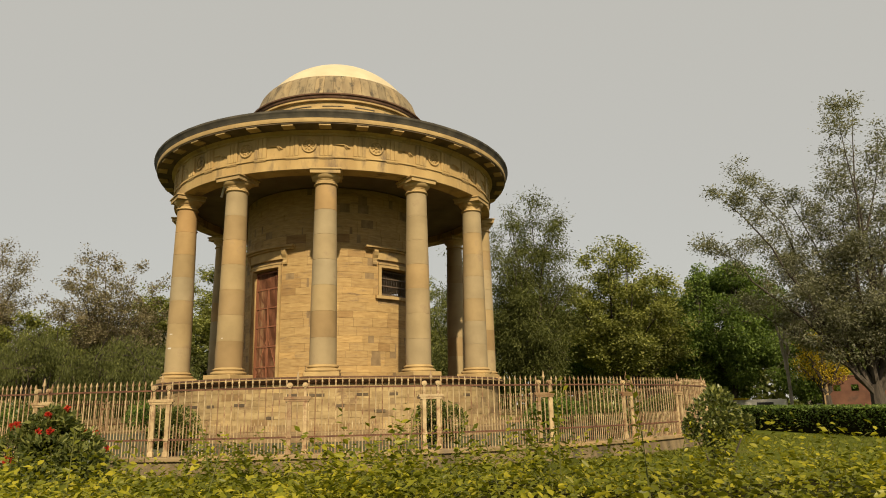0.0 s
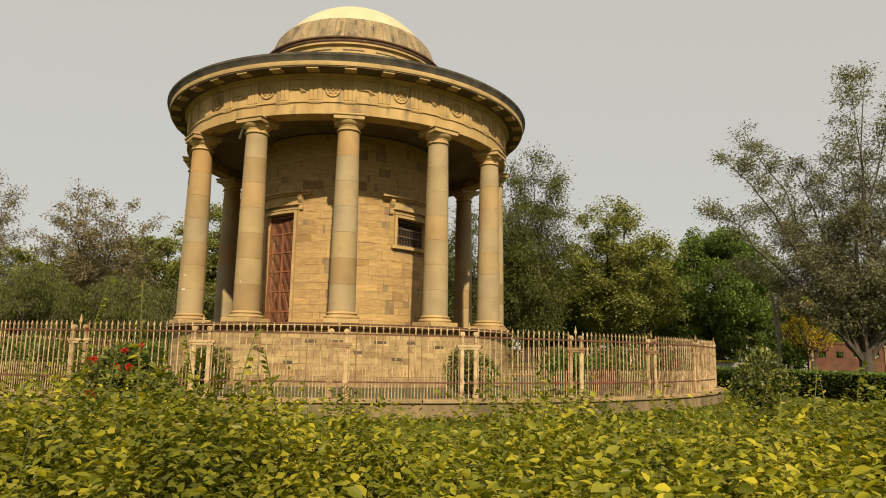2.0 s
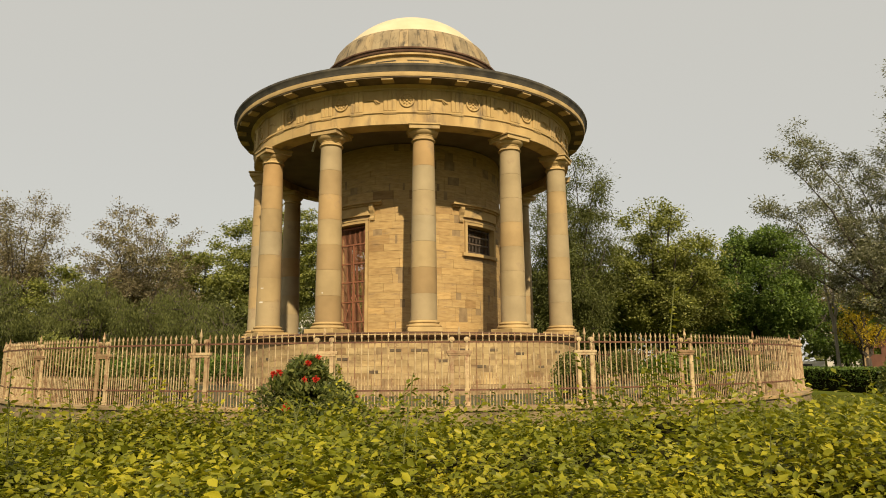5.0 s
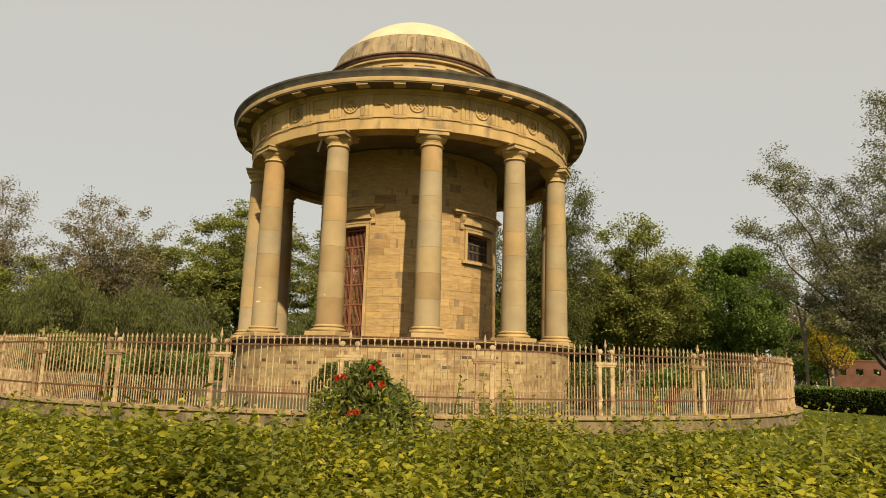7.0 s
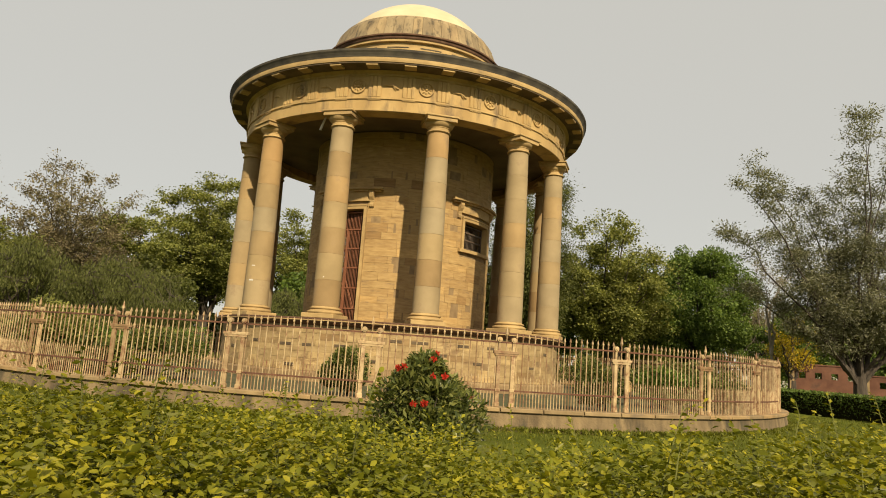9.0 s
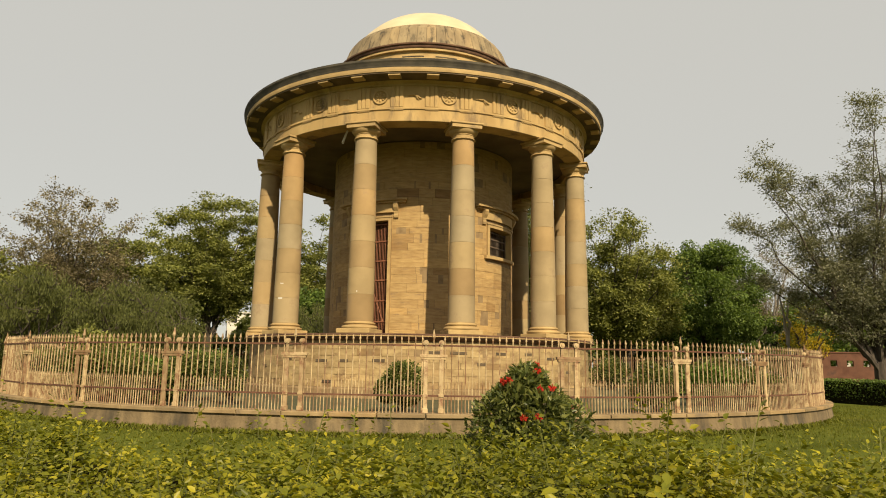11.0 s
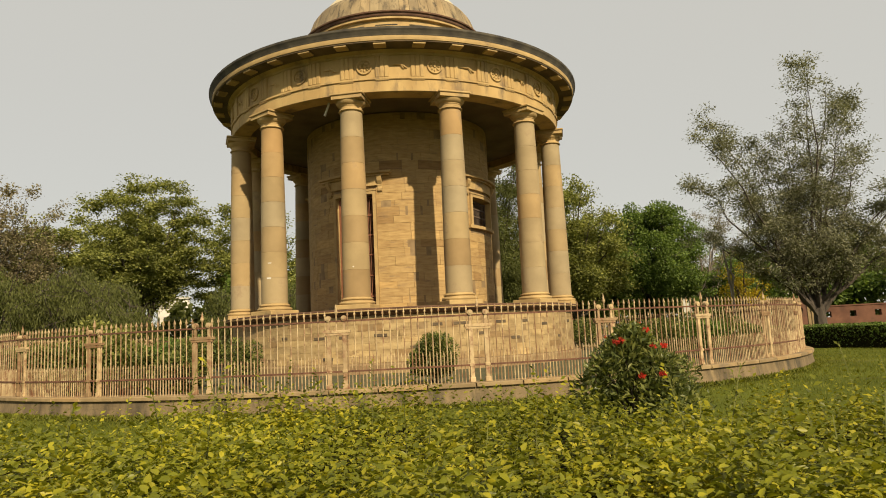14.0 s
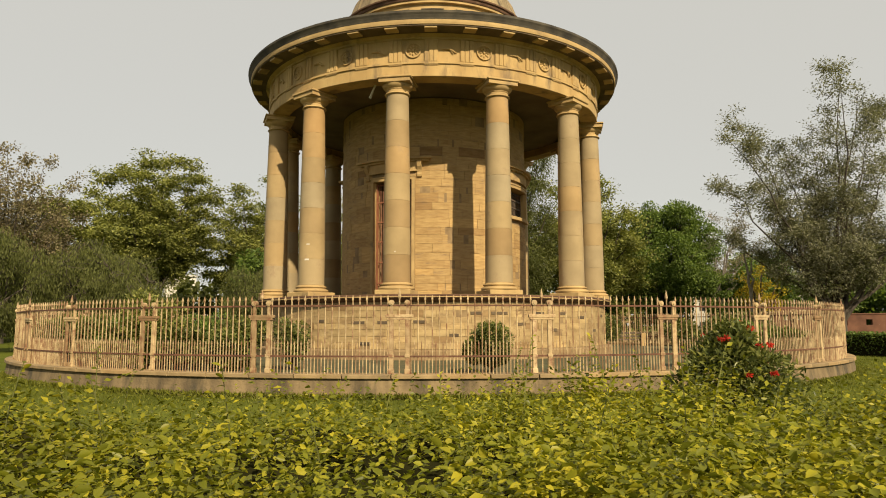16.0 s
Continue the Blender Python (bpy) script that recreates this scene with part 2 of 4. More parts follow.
def box(x0, x1, y0, y1, z0, z1, bevel=0.0):
    bm = bmesh.new()
    bmesh.ops.create_cube(bm, size=1)
    for v in bm.verts:
        v.co = Vector(((x0 + x1) / 2 + v.co.x * (x1 - x0), (y0 + y1) / 2 + v.co.y * (y1 - y0), (z0 + z1) / 2 + v.co.z * (z1 - z0)))
    if bevel:
        bmesh.ops.bevel(bm, geom=bm.edges[:], offset=bevel, segments=1, affect="EDGES")
    bm.verts.index_update()
    out = [tuple(v.co) for v in bm.verts], [tuple(v.index for v in f.verts) for f in bm.faces]
    bm.free()
    return out


def rod(p, q, r0, r1=None, n=6):
    """A tapered rod from p to q."""
    r1 = r0 if r1 is None else r1
    p, q = Vector(p), Vector(q)
    w = (q - p).normalized()
    u = w.orthogonal().normalized()
    v = w.cross(u)
    ring = [u * math.cos(2 * math.pi * i / n) + v * math.sin(2 * math.pi * i / n) for i in range(n)]
    verts = [tuple(p + d * r0) for d in ring] + [tuple(q + d * r1) for d in ring]
    faces = [(i, (i + 1) % n, n + (i + 1) % n, n + i) for i in range(n)] + [tuple(range(n))[::-1], tuple(range(n, 2 * n))]
    return verts, faces


def tube(points, radii, n=6):
    verts, faces = [], []
    for k, (p, r) in enumerate(zip(points, radii)):
        w = (Vector(points[min(k + 1, len(points) - 1)]) - Vector(points[max(k - 1, 0)])).normalized()
        u = w.cross(Vector((0.31, 0.95, 0.05))).normalized()
        v = w.cross(u)
        verts += [tuple(Vector(p) + (u * math.cos(2 * math.pi * i / n) + v * math.sin(2 * math.pi * i / n)) * r) for i in range(n)]
    for k in range(len(points) - 1):
        faces += [(k * n + i, k * n + (i + 1) % n, (k + 1) * n + (i + 1) % n, (k + 1) * n + i) for i in range(n)]
    return verts, faces


# ---- ground ----
ground = thing("ground", "mown green lawn running out to the horizon", "lawn", mesh_of("ground", *merged([lathe([(0.0, -0.02), (18, -0.02), (60, 0.0), (300, 0.0), (2500, -2.0)], 64)]), GRASS), kind="structure")

# ---- the monument: plan ----
FLOOR, R_PLINTH, R_COLUMN, R_CELLA, R_FACE = 3.13, 9.02, 8.50, 5.02, 8.94
Z_ABACUS, Z_ARCH, Z_TAENIA, Z_FRIEZE, Z_LIP = 12.26, 12.52, 13.16, 14.26, 15.02
EARTH_Z = 0.40

mausoleum = thing("mausoleum", "round golden sandstone mausoleum with twelve Doric columns and a shallow dome", "mausoleum")

plinth = part("plinth", mesh_of("plinth", *merged([
    lathe([(0.2, 0.1), (R_PLINTH - 0.022, 0.1), (R_PLINTH - 0.022, FLOOR - 0.3), (0.2, FLOOR - 0.3)], 128)]), MORTAR), mausoleum, "masonry plinth of coursed sandstone blocks")
# edge colour mixes brown weathering with the shade below the slab's overhang
stylobate = part("stylobate", mesh_of("stylobate", *lathe([(4.0, FLOOR - 0.3), (9.06, FLOOR - 0.3), (9.10, FLOOR - 0.26), (9.22, FLOOR - 0.22), (9.30, FLOOR - 0.16), (9.32, FLOOR - 0.02), (9.30, FLOOR), (0.3, FLOOR)], 128), EDGE),
                 mausoleum, "moulded stone floor slab")

part("floor_moulding", mesh_of("floor_moulding", *lathe([(9.28, FLOOR - 0.125), (9.345, FLOOR - 0.12), (9.345, FLOOR - 0.085), (9.28, FLOOR - 0.08)], 128, True), STONE), mausoleum, "thin pale moulding round the floor's edge")
part("base_course", mesh_of("base_course", *lathe([(8.9, 0.3), (9.42, 0.3), (9.40, 0.80), (9.34, 0.86), (8.9, 0.87)], 128), MORTAR), mausoleum, "low projecting brown stone course at the plinth's foot")

# columns: a core with drums, base and capital
H0, H1 = FLOOR + 0.52, 11.78
column = part("column", mesh_of("column", *lathe([(0.40, FLOOR + 0.02), (0.40, Z_ABACUS)], 20), MORTAR), mausoleum)
part("base_slab", mesh_of("base_slab", *box(-0.76, 0.76, -0.76, 0.76, FLOOR, FLOOR + 0.2, 0.02), STONE), column)
part("base", mesh_of("base", *lathe([(0.3, FLOOR + 0.2), (0.71, FLOOR + 0.2), (0.765, FLOOR + 0.22), (0.785, FLOOR + 0.27), (0.765, FLOOR + 0.32), (0.70, FLOOR + 0.345), (0.655, FLOOR + 0.36), (0.65, FLOOR + 0.40), (0.69, FLOOR + 0.41), (0.70, FLOOR + 0.44), (0.68, FLOOR + 0.465), (0.625, FLOOR + 0.475), (0.60, H0), (0.3, H0)], 32), STONE, True), column)


def shaft_radius(z):
    t = (z - H0) / (H1 - H0)
    return 0.592 - 0.105 * t ** 1.6


DRUMS = 7
for i in range(DRUMS):
    za, zb = H0 + (H1 - H0) * i / DRUMS, H0 + (H1 - H0) * (i + 1) / DRUMS
    prof = [(0.3, za), (shaft_radius(za) - 0.010, za), (shaft_radius(za), za + 0.006), (shaft_radius((za + zb) / 2), (za + zb) / 2), (shaft_radius(zb), zb - 0.006), (shaft_radius(zb) - 0.010, zb), (0.3, zb)]
    part("drum", mesh_of("drum", *lathe(prof, 32), DRUM, True), column, m=pose(0, 0, 0, 0, 0, 37 * i))
rt = shaft_radius(H1)
part("capital", mesh_of("capital", *lathe([(0.3, H1), (rt + 0.0, H1), (rt + 0.05, H1 + 0.02), (rt + 0.075, H1 + 0.05), (rt + 0.05, H1 + 0.09), (rt + 0.005, H1 + 0.11), (rt + 0.005, H1 + 0.22), (rt + 0.03, H1 + 0.24), (rt + 0.03, H1 + 0.27), (rt + 0.10, H1 + 0.32), (rt + 0.165, H1 + 0.40), (rt + 0.18, Z_ABACUS), (0.3, Z_ABACUS)], 32), STONE, True), column)
part("abacus", mesh_of("abacus", *merged([box(-0.69, 0.69, -0.69, 0.69, Z_ABACUS, Z_ABACUS + 0.17, 0.01), box(-0.745, 0.745, -0.745, 0.745, Z_ABACUS + 0.172, Z_ARCH - 0.002, 0.02)]), STONE), column)
column.matrix_basis = around(R_COLUMN, 0)
for k in range(1, 12):
    copy_thing(column, around(R_COLUMN, 30 * k))

# inner round chamber with a door and high windows
DOOR_A, WIN_A = -43.3, 43.3
cella_z1 = 12.9
openings = [(DOOR_A, 13.6, FLOOR, 9.02), (WIN_A, 14.6, 7.36, 8.98), (136.7, 14.6, 7.36, 8.98), (-136.7, 13.6, FLOOR, 9.02)]


def wall_sectors(r0, r1, z0, z1):
    pieces = []
    edges = sorted(a for c, h, _, _ in openings for a in (c - h, c + h))
    for i, a in enumerate(edges):
        b = edges[(i + 1) % len(edges)]
        b = b + 360 if b < a else b
        mid = (a + b) / 2
        hole = [o for o in openings if abs((mid - o[0] + 180) % 360 - 180) < 1]
        n = max(2, int((b - a) / 4))
        if hole:
            _, _, h0, h1 = hole[0]
            if h0 > z0 + 0.01:
                pieces.append(arc_block(r0, r1, a, b, z0, h0, n))
            pieces.append(arc_block(r0, r1, a, b, h1, z1, n))
        else:
            pieces.append(arc_block(r0, r1, a, b, z0, z1, n))
    return merged(pieces)


cella = part("cella_wall", mesh_of("cella_wall", *wall_sectors(R_CELLA - 0.75, R_CELLA - 0.02, FLOOR, cella_z1), MORTAR), mausoleum, "curved ashlar wall of the inner chamber")
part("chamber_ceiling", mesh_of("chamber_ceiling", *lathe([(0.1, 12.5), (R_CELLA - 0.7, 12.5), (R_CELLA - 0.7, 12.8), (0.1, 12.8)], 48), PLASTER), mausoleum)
part("porch_ceiling", mesh_of("porch_ceiling", *lathe([(R_CELLA - 0.1, 12.95), (8.3, 12.95), (8.3, 13.3), (R_CELLA - 0.1, 13.3)], 96), PLASTER), mausoleum, "dark brown ceiling of the colonnade")


def opening_frame(c, h, z0, z1, sill):
    da = math.degrees(0.15 / R_CELLA)
    r0, r1 = R_CELLA - 0.45, R_CELLA + 0.09
    top = part("opening_frame", mesh_of("opening_frame", *merged([arc_block(r0, r1, c - h, c - h + da, z0, z1 - 0.15, 1), arc_block(r0, r1, c + h - da, c + h, z0, z1 - 0.15, 1), arc_block(r0, r1, c - h, c + h, z1 - 0.15, z1, 8),
                                                                  arc_block(r0, r1 + 0.03, c - h - 0.3, c + h + 0.3, z1 + 0.002, z1 + 0.07, 8)]), STONE), cella, "moulded stone frame")
    if sill:
        part("sill", mesh_of("sill", *arc_block(R_CELLA - 0.4, R_CELLA + 0.17, c - h - 2, c + h + 2, z0 - 0.16, z0 - 0.002, 8), STONE), cella)
    hood_z = z1 + 0.72
    part("hood", mesh_of("hood", *merged([arc_block(R_CELLA - 0.1, R_CELLA + 0.22, c - h - 8, c + h + 8, hood_z, hood_z + 0.09, 12), arc_block(R_CELLA - 0.1, R_CELLA + 0.36, c - h - 9, c + h + 9, hood_z + 0.092, hood_z + 0.2, 12),
                                         arc_block(R_CELLA - 0.1, R_CELLA + 0.1, c - h - 3, c + h + 3, z1 + 0.25, hood_z - 0.004, 10)]), STONE), cella, "projecting stone hood")
    for s in (-1, 1):
        prof = [(0.0, 0.0), (0.10, 0.02), (0.12, 0.12), (0.09, 0.22), (0.12, 0.34), (0.24, 0.5), (0.30, 0.66), (0.28, 0.76), (0.0, 0.76)]
        verts = [(sx * 0.11, -y, z) for sx in (-1, 1) for y, z in prof]
        k = len(prof)
        faces = [tuple(range(k)), tuple(range(2 * k - 1, k - 1, -1))] + [(i, k + i, k + (i + 1) % k, (i + 1) % k) for i in range(k)]
        part("console_bracket", mesh_of("console_bracket", verts, faces, STONE), cella, m=around(R_CELLA - 0.02, c + s * (h + 2.6), hood_z - 0.765))
    return top


for c, h, z0, z1 in openings:
    opening_frame(c, h, z0, z1, z0 > FLOOR + 1)


def grille(name, c, h, z0, z1, rails, bars, mat, radius, thick, label):
    a = math.degrees(0.15 / R_CELLA)
    half = radius * math.sin(radians(h - a))
    top = part(name, mesh_of(name, *box(-half, -half + 0.09, -0.05, 0.05, z0, z1), mat), cella, label, around(radius * math.cos(radians(h - a)), c))
    part("jamb", mesh_of("jamb", *box(half - 0.09, half, -0.05, 0.05, z0, z1), mat), top)
    for z in rails:
        part("rail", mesh_of("rail", *box(-half + 0.09, half - 0.09, -0.035, 0.035, z - 0.035, z + 0.035), mat), top)
    for i in range(bars):
        x = -half + 0.09 + (2 * half - 0.18) * (i + 1) / (bars + 1)
        part("bar", mesh_of("bar", *rod((x, 0, z0), (x, 0, rails[-1]), thick, n=5), mat), top)
    return top


for c in (DOOR_A, -136.7):
    door = grille("door", c, 13.6, FLOOR + 0.01, 8.8, [FLOOR + 0.1, 3.9, 4.92, 5.93, 6.9, 7.88, 8.75], 19, WOOD, R_CELLA - 0.2, 0.015, "red-brown barred double gate with thin cross rails")
    part("middle_post", mesh_of("middle_post", *box(-0.05, 0.05, -0.04, 0.04, FLOOR + 0.14, 7.83), WOOD), door)
    for s in (-1, 1):
        part("brace", mesh_of("brace", *rod((s * 0.95, 0.03, FLOOR + 0.15), (s * 0.1, 0.03, FLOOR + 2.15), 0.03, n=5), WOOD), door)
for c in (WIN_A, 136.7):
    grille("window_grille", c, 14.6, 7.37, 8.77, [7.5, 7.95, 8.35, 8.7], 15, DARKIRON, R_CELLA - 0.25, 0.014, "dark iron window bars")

# entablature
entablature = part("entablature", mesh_of("entablature", *lathe([
    (8.10, Z_ARCH), (8.90, Z_ARCH), (8.94, Z_ARCH + 0.02), (8.94, Z_TAENIA - 0.09), (9.00, Z_TAENIA - 0.085), (9.00, Z_TAENIA), (8.92, Z_TAENIA + 0.006), (8.92, Z_FRIEZE - 0.09), (8.98, Z_FRIEZE - 0.085),
    (9.00, Z_FRIEZE), (9.10, Z_FRIEZE + 0.05), (9.16, Z_FRIEZE + 0.10), (8.10, Z_FRIEZE + 0.10)], 180, True), FRIEZE), mausoleum, "curved entablature with a carved frieze")
# the underside's stain colour is deepened to hold the shade beneath the lip
part("cornice_soffit", mesh_of("cornice_soffit", *lathe([(8.2, Z_FRIEZE + 0.102), (9.17, Z_FRIEZE + 0.104), (9.89, Z_FRIEZE + 0.12), (9.89, Z_FRIEZE + 0.37), (8.2, Z_FRIEZE + 0.37)], 180, True), SOFFIT), mausoleum, "stained underside of the cornice, darkened for its shade")
part("cornice_fascia", mesh_of("cornice_fascia", *lathe([(9.70, Z_FRIEZE + 0.16), (9.892, Z_FRIEZE + 0.175), (9.925, Z_FRIEZE + 0.18), (9.94, Z_FRIEZE + 0.27), (9.94, Z_FRIEZE + 0.375), (9.70, Z_FRIEZE + 0.375)], 180, True), STONE), mausoleum, "pale lower band of the cornice")
part("cornice", mesh_of("cornice", *lathe([(8.3, Z_FRIEZE + 0.378), (9.95, Z_FRIEZE + 0.378), (9.97, Z_FRIEZE + 0.44), (10.03, Z_FRIEZE + 0.55), (10.08, Z_FRIEZE + 0.62), (10.09, Z_LIP - 0.05), (9.98, Z_LIP - 0.01), (7.0, Z_LIP + 0.4), (5.2, Z_LIP + 0.6), (5.2, Z_LIP - 0.1), (8.3, Z_LIP - 0.2)], 180, True), CORNICE), mausoleum, "blackened weathered cornice")


def medallion():
    bits = []
    n, m = 24, 6
    verts, faces = [], []
    for i in range(n):
        a = 2 * math.pi * i / n
        for j in range(m):
            b = 2 * math.pi * j / m
            r = 0.315 + 0.04 * math.cos(b)
            verts.append((r * math.cos(a), -0.03 - 0.04 * math.sin(b), r * math.sin(a)))
    for i in range(n):
        for j in range(m):
            faces.append((i * m + j, ((i + 1) % n) * m + j, ((i + 1) % n) * m + (j + 1) % m, i * m + (j + 1) % m))
    bits.append((verts, faces))
    for i in range(8):
        a = 2 * math.pi * i / 8
        u, w = Vector((math.cos(a), 0, math.sin(a))), Vector((-math.sin(a), 0, math.cos(a)))
        p = [u * 0.07, u * 0.17 + w * 0.055, u * 0.275, u * 0.17 - w * 0.055, u * 0.17]
        vs = [tuple(q + Vector((0, -0.012, 0))) for q in p[:4]] + [tuple(p[4] + Vector((0, -0.06, 0)))]
        bits.append((vs, [(0, 1, 4), (1, 2, 4), (2, 3, 4), (3, 0, 4)]))
    bits.append(rod((0, 0, 0), (0, -0.06, 0), 0.075, 0.04, 10))
    return merged(bits)


def garland():
    pts = [(-0.34, -0.03, 0.02), (-0.24, -0.04, 0.06), (-0.10, -0.045, 0.05), (0.03, -0.05, 0.06), (0.15, -0.05, -0.01), (0.26, -0.045, -0.09), (0.34, -0.03, -0.10)]
    return merged([tube(pts, [0.012, 0.035, 0.045, 0.05, 0.045, 0.035, 0.012], 6), tube([(0.06, -0.05, 0.03), (0.13, -0.045, -0.10), (0.20, -0.04, -0.17)], [0.035, 0.028, 0.012], 5),
                   tube([(-0.12, -0.045, 0.05), (-0.02, -0.04, 0.12), (0.10, -0.035, 0.12)], [0.022, 0.026, 0.012], 5)])


med_mesh = mesh_of("medallion", *medallion(), FRIEZE)
gar_mesh = mesh_of("carved_ornament", *garland(), FRIEZE)
tri_mesh = mesh_of("triglyph", *merged([box(-0.29 + 0.2 * i, -0.11 + 0.2 * i, -0.075, 0.03, Z_TAENIA + 0.008, Z_FRIEZE - 0.10, 0.02) for i in range(3)] + [box(-0.31, 0.31, -0.035, 0.03, Z_TAENIA + 0.008, Z_FRIEZE - 0.095)]), FRIEZE)
mut_mesh = mesh_of("mutule", *box(-0.27, 0.27, -0.34, 0.1, 0.025, 0.15, 0.008), STONE)
reg_mesh = mesh_of("guttae_strip", *merged([box(-0.30, 0.30, -0.045, 0.03, 0.048, 0.076)] + [box(-0.27 + 0.1 * i, -0.22 + 0.1 * i, -0.04, 0.03, 0.018, 0.047) for i in range(6)]), STONE)
part("hanging_pipe", mesh_of("hanging_pipe", *rod((0.05, 0, 0.02), (-0.26, 0.1, -0.55), 0.045, 0.06, n=8), WHITEWALL), entablature, "short pale pipe hanging under the architrave", around(8.25, -38, Z_ARCH))
for k in range(36):
    a = 10 * k
    part("triglyph", tri_mesh, entablature, m=around(8.92, a))
    part("guttae_strip", reg_mesh, entablature, m=around(8.94, a, Z_TAENIA - 0.165))
    part("mutule", mut_mesh, entablature, m=around(9.51, a, Z_FRIEZE + 0.015))
    part("medallion" if k % 2 else "carved_ornament", med_mesh if k % 2 else gar_mesh, entablature, m=around(8.92, a + (5 if k % 2 else 5), (Z_TAENIA + Z_FRIEZE) / 2 - 0.03))

# drum and dome
drum_wall = part("dome_drum", mesh_of("dome_drum", *lathe([(4.7, Z_LIP), (4.98, Z_LIP), (4.98, 17.30), (5.04, 17.32), (5.04, 17.42), (4.90, 17.44), (4.90, 17.78), (5.06, 17.80), (5.06, 17.92), (4.7, 17.92)], 144), STONE), mausoleum, "stone drum under the dome")
# dark strips set on the band, coloured as the shade in its slots
for k in range(18):
    part("recessed_slot", mesh_of("recessed_slot", *arc_block(4.85, 4.985, 20 * k - 6.5, 20 * k + 6.5, 17.47, 17.52, 4), CORNICE), drum_wall)
part("drum_cornice", mesh_of("drum_cornice", *lathe([(4.6, 17.922), (5.10, 17.922), (5.13, 17.97), (5.15, 18.06), (5.22, 18.08), (5.23, 18.15), (5.05, 18.19), (4.6, 18.2)], 144), EDGE), mausoleum, "blackened ring moulding")
ring_core = part("dome_ring", mesh_of("dome_ring", *lathe([(4.5, 18.0), (4.93, 18.18), (4.52, 19.2), (4.30, 19.5), (4.0, 19.5)], 144), MORTAR), mausoleum, "streaked ring of stones at the dome's foot")
cap = [(5.15 * math.cos(radians(e)), 16.65 + 5.27 * math.sin(radians(e))) for e in range(33, 90, 3)] + [(0.02, 16.65 + 5.27)]
part("dome_cap", mesh_of("dome_cap", *lathe(cap, 96), DOME, True), mausoleum, "smooth pale dome cap")

# ---- kerb and iron railing ----
R_FENCE, Z_COPE = 19.26, 0.60
kerb = thing("kerb", "low mossy kerb wall under the railing", "kerb wall", mesh_of("kerb", *lathe([(18.85, 0.0), (18.85, Z_COPE - 0.11), (19.50, Z_COPE - 0.11), (19.53, 0.25), (19.58, -0.05)], 192), KERB), kind="structure")
enclosure = thing("enclosure_ground", "dry earth and thin grass inside the railing", "ground", mesh_of("enclosure_ground", *lathe([(0.3, EARTH_Z + 0.05), (9.5, EARTH_Z + 0.05), (18.86, EARTH_Z)], 96), EARTH), kind="structure")

BAYS = 32
STEP = 360 / BAYS
POST_A = 0.55


def spear(x, y, z0, z1, r, head):
    """A round picket with a leaf-shaped head."""
    k = z1 - head
    return merged([rod((x, y, z0), (x, y, k), r, n=5), rod((x, y, k), (x, y, k + head * 0.3), r * 0.9, r * 2.0, 4), rod((x, y, k + head * 0.3), (x, y, z1), r * 2.0, 0.002, 4)])


picket_mesh = mesh_of("picket", *spear(0, 0, Z_COPE, 2.66, 0.0175, 0.17), IRON)
short_mesh = mesh_of("short_picket", *merged([rod((0, 0, Z_COPE), (0, 0, 1.36), 0.015, n=5), rod((0, 0, 1.36), (0, 0, 1.47), 0.024, 0.002, 4)]), IRON)
PAIR = 0.42
railing = thing("railing", "round iron railing with paired posts and spear pickets, cream paint rusting", "railing")
post = part("post", mesh_of("post", *merged([rod((0, 0, Z_COPE), (0, 0, 2.54), 0.018, n=6), rod((0, 0, 2.54), (0, 0, 2.61), 0.02, 0.05, 6), rod((0, 0, 2.61), (0, 0, 2.83), 0.05, 0.003, 6)]), IRON), railing, "tall spear between paired standards")
for s in (-1, 1):
    x = s * PAIR / 2
    part("standard", mesh_of("standard", *merged([box(x - 0.058, x + 0.058, -0.035, 0.035, Z_COPE, 2.02, 0.01), box(x - 0.075, x + 0.075, -0.055, 0.055, Z_COPE, Z_COPE + 0.13, 0.012), box(x - 0.072, x + 0.072, -0.05, 0.05, 1.02, 1.10, 0.008), box(x - 0.035, x + 0.035, -0.03, 0.03, 2.022, 2.38)]), IRON), post)
    part("scroll_cap", mesh_of("scroll_cap", *merged([rod((x, -0.06, 2.45), (x, 0.06, 2.45), 0.075, n=14), rod((x, -0.08, 2.45), (x, 0.08, 2.45), 0.04, n=8)]), IRON), post)
part("cross_bar", mesh_of("cross_bar", *merged([box(-0.37, 0.37, -0.055, 0.055, 2.06, 2.14, 0.008), box(-0.33, 0.33, -0.045, 0.045, 2.00, 2.058, 0.006)]), IRON), post)
post.matrix_basis = around(R_FENCE, POST_A)

span = R_FENCE * radians(STEP) - PAIR
half = math.degrees(span / 2 / R_FENCE)
panel = part("railing_panel", mesh_of("railing_panel", *arc_block(R_FENCE - 0.025, R_FENCE + 0.025, -half - 0.62, half + 0.62, 2.355, 2.40, 8), RUST), railing, "curved panel of spear pickets", pose(0, 0, 0, 0, 0, POST_A + STEP / 2))
part("lower_rail", mesh_of("lower_rail", *arc_block(R_FENCE - 0.022, R_FENCE + 0.022, -half - 0.62, half + 0.62, 1.03, 1.075, 8), RUST), panel)
COUNT = 18
for i in range(COUNT):
    a = -half + 2 * half * (i + 0.5) / COUNT
    part("picket", picket_mesh, panel, m=around(R_FENCE, a))
    if i < COUNT - 1:
        part("short_picket", short_mesh, panel, m=around(R_FENCE, a + half / COUNT))
for k in range(1, BAYS):
    copy_thing(post, around(R_FENCE, POST_A + STEP * k))
    copy_thing(panel, pose(0, 0, 0, 0, 0, POST_A + STEP * (k + 0.5)))


